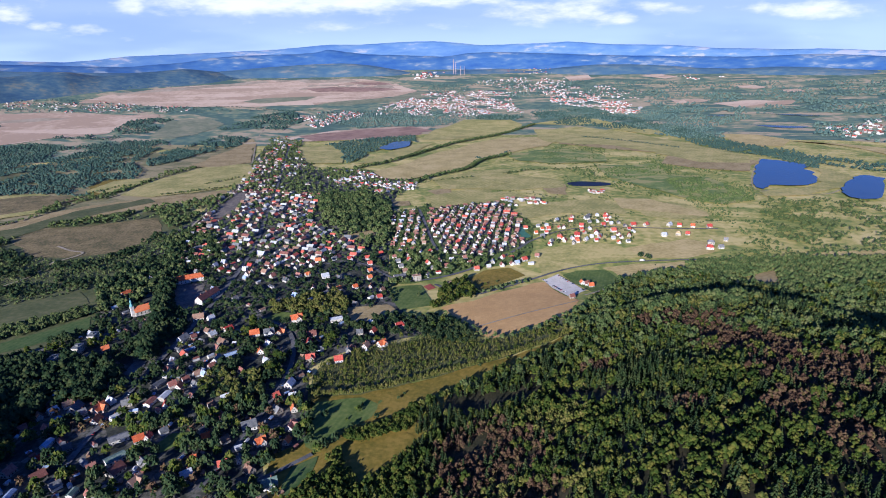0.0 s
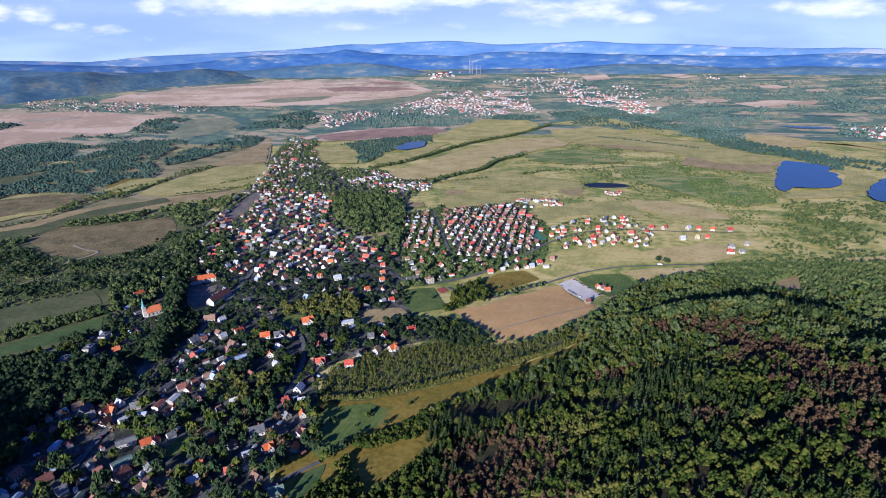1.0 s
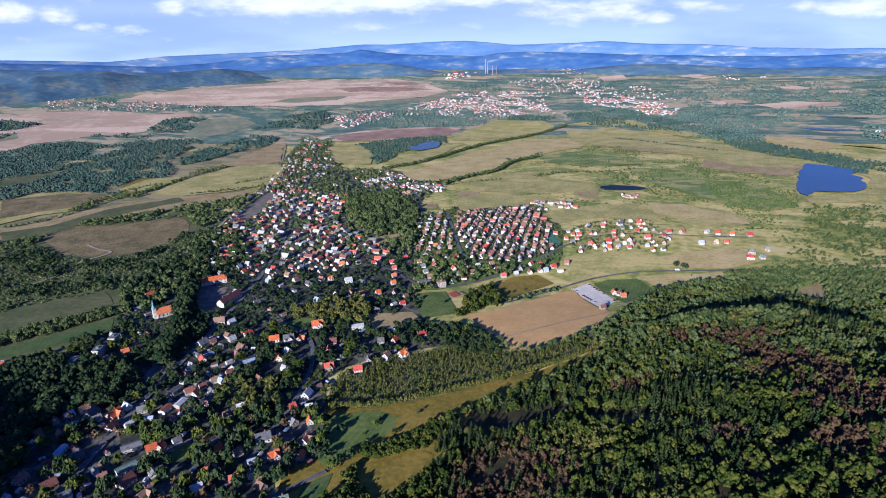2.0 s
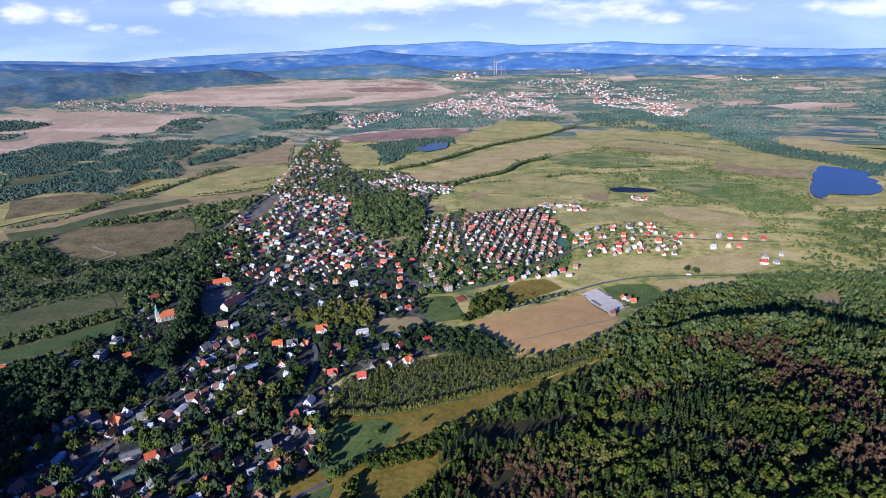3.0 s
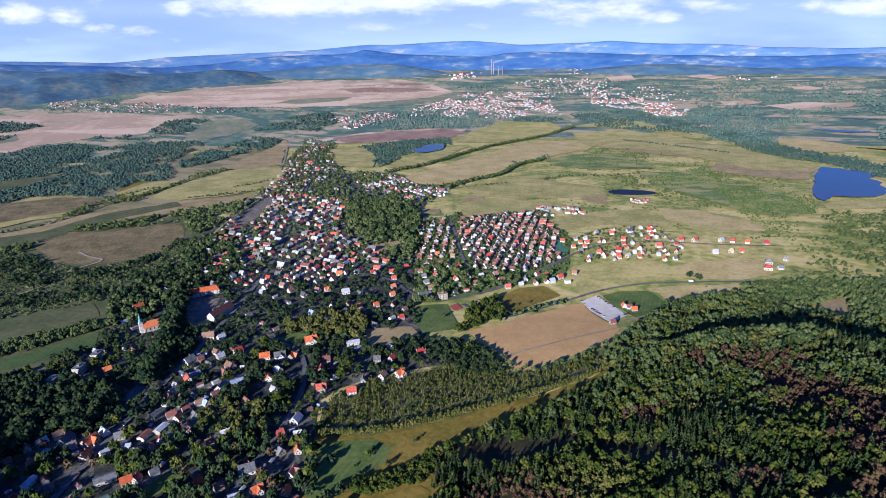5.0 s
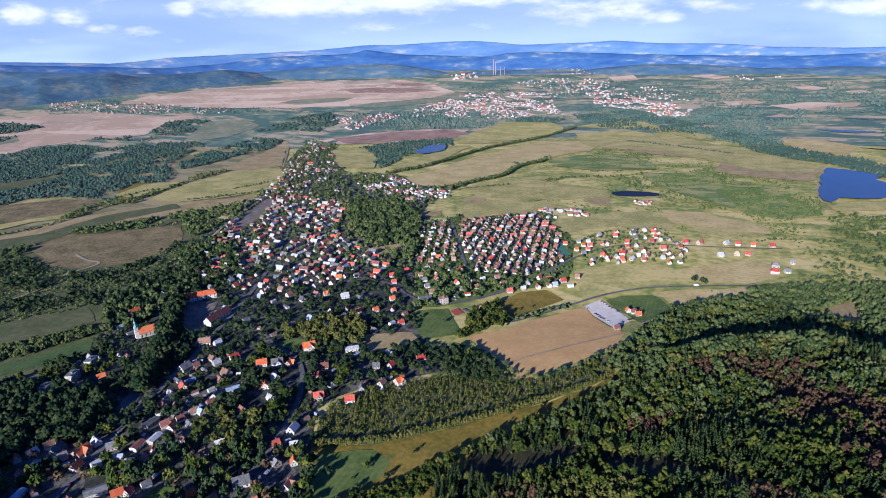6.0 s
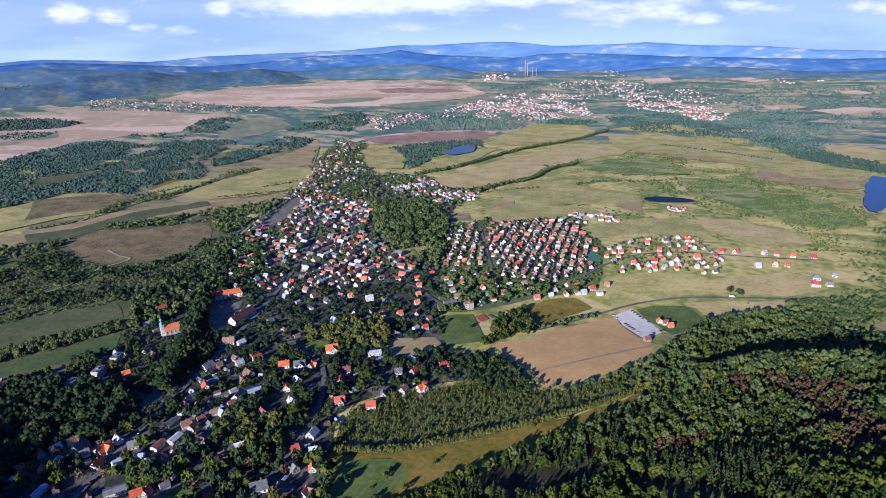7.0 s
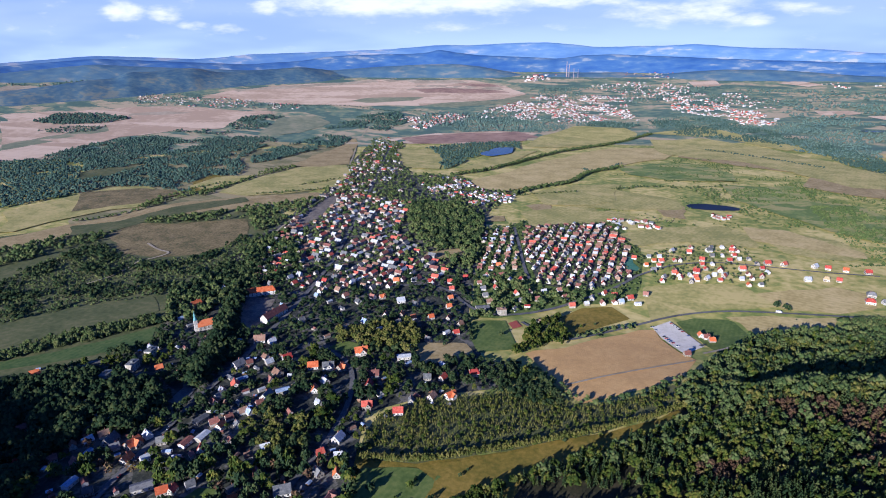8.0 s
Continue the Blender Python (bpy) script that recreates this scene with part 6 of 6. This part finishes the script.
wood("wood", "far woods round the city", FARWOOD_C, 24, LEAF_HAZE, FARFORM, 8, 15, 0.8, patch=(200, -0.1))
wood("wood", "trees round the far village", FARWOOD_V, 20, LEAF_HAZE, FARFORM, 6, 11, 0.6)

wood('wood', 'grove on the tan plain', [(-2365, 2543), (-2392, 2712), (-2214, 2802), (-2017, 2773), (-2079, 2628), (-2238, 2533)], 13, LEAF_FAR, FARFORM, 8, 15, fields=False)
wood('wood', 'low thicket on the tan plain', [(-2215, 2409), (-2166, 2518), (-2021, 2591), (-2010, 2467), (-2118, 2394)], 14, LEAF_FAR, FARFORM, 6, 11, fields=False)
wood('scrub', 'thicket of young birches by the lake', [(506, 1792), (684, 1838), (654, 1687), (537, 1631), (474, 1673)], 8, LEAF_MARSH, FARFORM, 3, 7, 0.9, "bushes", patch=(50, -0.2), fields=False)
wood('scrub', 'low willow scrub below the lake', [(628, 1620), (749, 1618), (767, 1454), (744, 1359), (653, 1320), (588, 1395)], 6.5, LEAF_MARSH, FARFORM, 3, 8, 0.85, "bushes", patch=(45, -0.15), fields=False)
wood('wood', 'dark trees beside the second pond', [(704, 1251), (870, 1318), (684, 1020), (637, 1079)], 7.5, LEAF_PALE_HAZE, MIDFORM, 4, 10, 0.8, patch=(38, -0.02), fields=False)
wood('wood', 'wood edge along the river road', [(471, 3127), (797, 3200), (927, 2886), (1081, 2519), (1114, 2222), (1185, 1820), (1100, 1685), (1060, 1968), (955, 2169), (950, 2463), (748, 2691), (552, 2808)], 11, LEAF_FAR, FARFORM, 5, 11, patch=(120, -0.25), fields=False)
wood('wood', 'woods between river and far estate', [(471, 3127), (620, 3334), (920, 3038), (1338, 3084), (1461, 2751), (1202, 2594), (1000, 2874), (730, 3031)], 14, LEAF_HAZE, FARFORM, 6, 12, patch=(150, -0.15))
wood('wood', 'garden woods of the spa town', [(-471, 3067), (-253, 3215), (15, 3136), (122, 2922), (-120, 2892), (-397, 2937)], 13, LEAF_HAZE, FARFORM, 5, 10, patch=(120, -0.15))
# trees over the unseen hill that was added to cast shade
wood("wood", "wooded hill behind the flight", [(-1150, -330), (-420, -330), (-440, 330), (-1150, 330)], 17, LEAF_DARK, FARFORM, 10, 18, category="forest")


wood("scrub", "small bushes scattered over the grass plain", PLAINS, 12, LEAF_MARSH, FARFORM, 2, 6, 0.6, "bushes", patch=(110, 0.12))


def hedgerow(label, line):
    reach = math.hypot(*line[0])
    c, _ = along(line, 5 if reach < 1300 else 6)
    c = np.concatenate([c, c + 4.5]) if "hedgerow" in label else c
    px, py = c[:, 0] + rng.normal(0, 3.2, len(c)), c[:, 1] + rng.normal(0, 3.2, len(c))
    # leaf colour takes on more haze with distance
    planted("hedge", label, LEAF_PALE_HAZE if reach < 2000 else LEAF_FAR, MIDFORM, px, py, *((7, 14) if "hedgerow" in label else (4, 9)), "hedge")


# town trees: the nearest stand one by one, the rest as a mass
px, py = clear(*scatter(TOWN, 8.2, 0.5), gap_home=2.4, gap_road=1.2)
open_ground = np.array([noise.noise((x / 28, y / 28, 11.1)) for x, y in zip(px, py)]) + rng.normal(0, 0.12, len(px))
k = open_ground < 0.2
px, py = px[k], py[k]
near = (py < 560) & (px > -420)
k = np.nonzero(near)[0]
rng.shuffle(k)
single, mass = k[:260], np.concatenate([k[260:], np.nonzero(~near)[0]])
keep = rng.uniform(0, 1, len(mass)) < 0.9
mass = mass[keep]
far_mass = py[mass] > 760
remote = py[mass] > 1050
keep = ~remote | (rng.uniform(0, 1, len(mass)) < 0.5)
mass, far_mass, remote = mass[keep], far_mass[keep], remote[keep]
tint = np.array([noise.noise((x / 40, y / 40, 5.5)) for x, y in zip(px[mass], py[mass])]) > -0.3
planted("town_trees", "dark green garden trees between the houses", LEAF_DARK, ROUND, px[mass][~far_mass & tint], py[mass][~far_mass & tint], 6, 16)
planted("town_trees", "green garden trees between the houses", LEAF, ROUND + TALL, px[mass][~far_mass & ~tint], py[mass][~far_mass & ~tint], 6, 16)
planted("town_trees", "garden trees in the old part of town", LEAF_DARK, MIDFORM, px[mass][far_mass & ~remote], py[mass][far_mass & ~remote], 5, 11)
planted("town_trees", "garden trees in the far part of town", LEAF_PALE_HAZE, FARFORM, px[mass][remote], py[mass][remote], 4, 11)

TREES = []
for i in range(8):
    tree = new("tree")
    v, f = bole(0.62, 0.022)
    part("trunk", mesh_of("trunk", v, f, BARK), None, tree)
    v, f = (ROUND + TALL)[i]
    part("crown", mesh_of("crown", v, f, (LEAF, LEAF_DARK, LEAF_DARK, LEAF_DARK, LEAF_DARK, LEAF_DARK, LEAF_BROWN, LEAF_DARK)[i]), None, tree)
    tagged(tree, "broadleaf tree with a full %s crown in a garden" % ("green", "dark green", "dark green", "dark green", "dark green", "dark green", "reddish-brown", "dark green")[i], "tree", "garden trees")
    TREES.append(tree)
for n, j in enumerate(single):
    s = float(rng.uniform(9, 18))
    i = (n if n < 8 else int(rng.integers(0, 8)) if rng.uniform() > 0.1 else 0)
    m = pose(float(px[j]), float(py[j]), float(land(px[j], py[j])), 0, 0, float(rng.uniform(0, 360))) @ Matrix.Scale(s, 4)
    if n < 8:
        TREES[n].matrix_basis = m
        TREES[n].scale = (s, s, s)
    else:
        copy_thing(TREES[i], m @ Matrix.Scale(1 / s, 4)).scale = (s, s, s)


def lone(i, x, y, s):
    copy_thing(TREES[i], pose(x, y, float(land(x, y)), 0, 0, (x * 37 + y * 11) % 360)).scale = (s, s, s)


for i, x, y, s in LONE:
    lone(i, x, y, s)

# sheds in the gardens
def shed(colour):
    thing = new("shed")
    bm = bmesh.new()
    gabled_body(bm, 5, 3.4, 2.2, 1.0)
    part("wall", bm, TIMBER if colour != "white" else PLASTER, thing)
    bm = bmesh.new()
    gabled_roof(bm, 5, 3.4, 2.2, 1.0, eave=0.3, thick=0.15)
    part("roof", bm, ROOF[colour], thing, WORDS[colour] + " roof")
    bm = bmesh.new()
    block(bm, -0.5, -1.78, 0, 0.5, -1.68, 1.9)
    part("door", bm, TIMBER, thing)
    return tagged(thing, "small garden shed with a %s roof beside a house" % WORDS[colour], "shed", "garden sheds")


SHEDS = [shed(c) for c in ("slate", "white", "brick", "blue", "brown")]
used = 0
for x, y, r in HOMES[::2] + HOMES[::2]:
    if y > 780 or random.random() < 0.25 or used >= 220:
        continue
    a = random.uniform(0, 6.3)
    sx, sy = x + math.cos(a) * (r + 7), y + math.sin(a) * (r + 7)
    spot = (np.array([sx]), np.array([sy]))
    if not far_from(*spot, HOMES[::2], 2.5)[0] or not off_streets(*spot, 3)[0] or any(inside([sx], [sy], o)[0] for o in OPEN):
        continue
    m = pose(sx, sy, float(land(sx, sy)) + 0.35, 0, 0, math.degrees(a) + random.choice((0, 90)))
    if used < 5:
        SHEDS[used].matrix_basis = m
    else:
        copy_thing(random.choice(SHEDS), m)
    used += 1

# parked cars
PAINT = {"white": (0.75, 0.76, 0.78), "silver": (0.42, 0.44, 0.47), "black": (0.025, 0.027, 0.03), "red": (0.42, 0.03, 0.03), "blue": (0.04, 0.09, 0.25)}
RUBBER = material("tyre_rubber", [(0.015, 0.015, 0.015), (0.03, 0.03, 0.03)], 0.3)


def car(name):
    c = PAINT[name]
    thing = new("car")
    bm = bmesh.new()
    block(bm, -2.1, -0.88, 0.32, 2.1, 0.88, 0.92)
    bmesh.ops.bevel(bm, geom=bm.edges[:], offset=0.12, segments=1, affect="EDGES")
    part("body", bm, material(name + "_car_paint", [tuple(v * 0.9 for v in c), c], 2, rough=0.3, spec=0.5), thing)
    bm = bmesh.new()
    v = [bm.verts.new(p) for p in ((-1.9, -0.8, 0.9), (1.0, -0.8, 0.9), (1.0, 0.8, 0.9), (-1.9, 0.8, 0.9), (-1.4, -0.66, 1.45), (0.3, -0.66, 1.45), (0.3, 0.66, 1.45), (-1.4, 0.66, 1.45))]
    for f in ((4, 5, 6, 7), (0, 1, 5, 4), (1, 2, 6, 5), (2, 3, 7, 6), (3, 0, 4, 7)):
        bm.faces.new([v[i] for i in f])
    part("cabin", bm, GLASS, thing, "dark glazed cabin")
    for x in (-1.3, 1.35):
        for y in (-0.82, 0.82):
            bm = bmesh.new()
            bmesh.ops.create_cone(bm, cap_ends=True, segments=10, radius1=0.33, radius2=0.33, depth=0.22, matrix=Matrix.Translation((x, y, 0.33)) @ Matrix.Rotation(radians(90), 4, "X"))
            part("wheel", bm, RUBBER, thing)
    return tagged(thing, "parked %s car beside a street" % name, "car", "parked cars")


CARS = [car(n) for n in PAINT]
spots = []
a, b, c, d = [Vector((*p, 0)) for p in LOT]
for p, q, n in ((a.lerp(d, 0.06), b.lerp(c, 0.06), 0), (a.lerp(b, 0.08), d.lerp(c, 0.08), 16), (a.lerp(b, 0.9), d.lerp(c, 0.9), 12), (d.lerp(a, 0.06), c.lerp(b, 0.06), 7)):
    for k in range(n):
        if random.random() < 0.6:
            f = p.lerp(q, (k + 0.5) / n)
            spots.append((f.x, f.y, 1.1, math.degrees(math.atan2(q.y - p.y, q.x - p.x)) + 90 + random.uniform(-4, 4)))
for s in (0, 4, 5):
    line, width, lift = STREETS[s]
    for k in range(3, len(line) - 1, 3):
        if line[k][1] < 760 and random.random() < 0.5:
            t = line[k + 1] - line[k]
            side = np.array((-t[1], t[0])) / np.hypot(*t) * (width / 2 - 1.1)
            x, y = line[k] + side * random.choice((-1, 1))
            spots.append((x, y, lift, math.degrees(math.atan2(t[1], t[0]))))
for k, (x, y, z, yaw) in enumerate(spots[:90]):
    m = pose(x, y, float(land(x, y)) + z, 0, 0, yaw)
    if k < 5:
        CARS[k].matrix_basis = m
    else:
        copy_thing(random.choice(CARS), m)


# a lorry on the country road
def lorry(x, y, yaw):
    thing = new("lorry")
    bm = bmesh.new()
    block(bm, -4.2, -1.2, 0.9, 1.9, 1.2, 3.5)
    part("box", bm, PLASTER, thing, "pale box body")
    bm = bmesh.new()
    block(bm, 2.0, -1.15, 0.7, 4.0, 1.15, 2.8)
    bmesh.ops.bevel(bm, geom=bm.edges[:], offset=0.15, segments=1, affect="EDGES")
    part("cab", bm, ROOF["white"], thing)
    bm = bmesh.new()
    block(bm, 3.9, -1.0, 1.75, 4.03, 1.0, 2.5)
    part("windscreen", bm, GLASS, thing)
    for wx in (-3.2, -2.0, 3.0):
        for wy in (-1.05, 1.05):
            bm = bmesh.new()
            bmesh.ops.create_cone(bm, cap_ends=True, segments=12, radius1=0.48, radius2=0.48, depth=0.3, matrix=Matrix.Translation((wx, wy, 0.48)) @ Matrix.Rotation(radians(90), 4, "X"))
            part("wheel", bm, RUBBER, thing)
    thing.matrix_basis = pose(x, y, float(land(x, y)) + STREETS[1][2], 0, 0, yaw)
    tagged(thing, "white box lorry on the country road", "lorry")


line = STREETS[1][0]
k = int(np.argmin(np.hypot(line[:, 0] - LORRY[0], line[:, 1] - LORRY[1])))
lorry(*line[k], math.degrees(math.atan2(*(line[k + 1] - line[k])[::-1])))

# hedgerows
hedgerow("hedgerow between golden fields", [(-284, 1891), (-155, 2004), (25, 2351), (248, 2567), (446, 2817)])
hedgerow("hedgerow of dark bushes", [(-90, 1639), (-1, 1763), (84, 1821), (123, 1962), (241, 2078)])
hedgerow("row of bushes in dry grass", [(592, 2467), (717, 2332), (865, 2137)])
hedgerow("bushes along the river road", [(611, 968), (701, 985), (821, 984)])
hedgerow("tree line on the far plain", [(-1560, 3288), (-1363, 3333), (-1137, 3404), (-855, 3286), (-677, 3320)])
hedgerow("trees along the road", [(356, 1010), (373, 998)])
hedgerow("trees on the field edge", [(2, 766), (60, 680), (131, 716), (178, 757)])
hedgerow("bushes by the country road", [(12, 842), (66, 860), (141, 913)])
hedgerow('trees on the western field edge', [(-1072, 1270), (-1019, 1306), (-982, 1392), (-968, 1533), (-896, 1696), (-891, 1829), (-842, 1973)])
hedgerow('trees along the mown field', [(-1007, 1430), (-1003, 1591), (-968, 1672), (-929, 1727)])
hedgerow('bushes in the mown field', [(-774, 1584), (-666, 1631), (-602, 1676)])
hedgerow('bushes by the railway field', [(-699, 1712), (-648, 1757), (-613, 1811)])
hedgerow('bushes along the dry field', [(116, 2039), (161, 2003), (215, 2085), (251, 2149)])
hedgerow('bushes below the golden field', [(-82, 1643), (11, 1690), (83, 1705)])
hedgerow('bushes across the green marsh', [(191, 1750), (296, 1808), (390, 1783), (501, 1833)])
hedgerow('trees by the eastern meadow', [(537, 1187), (615, 1193), (675, 1166)])
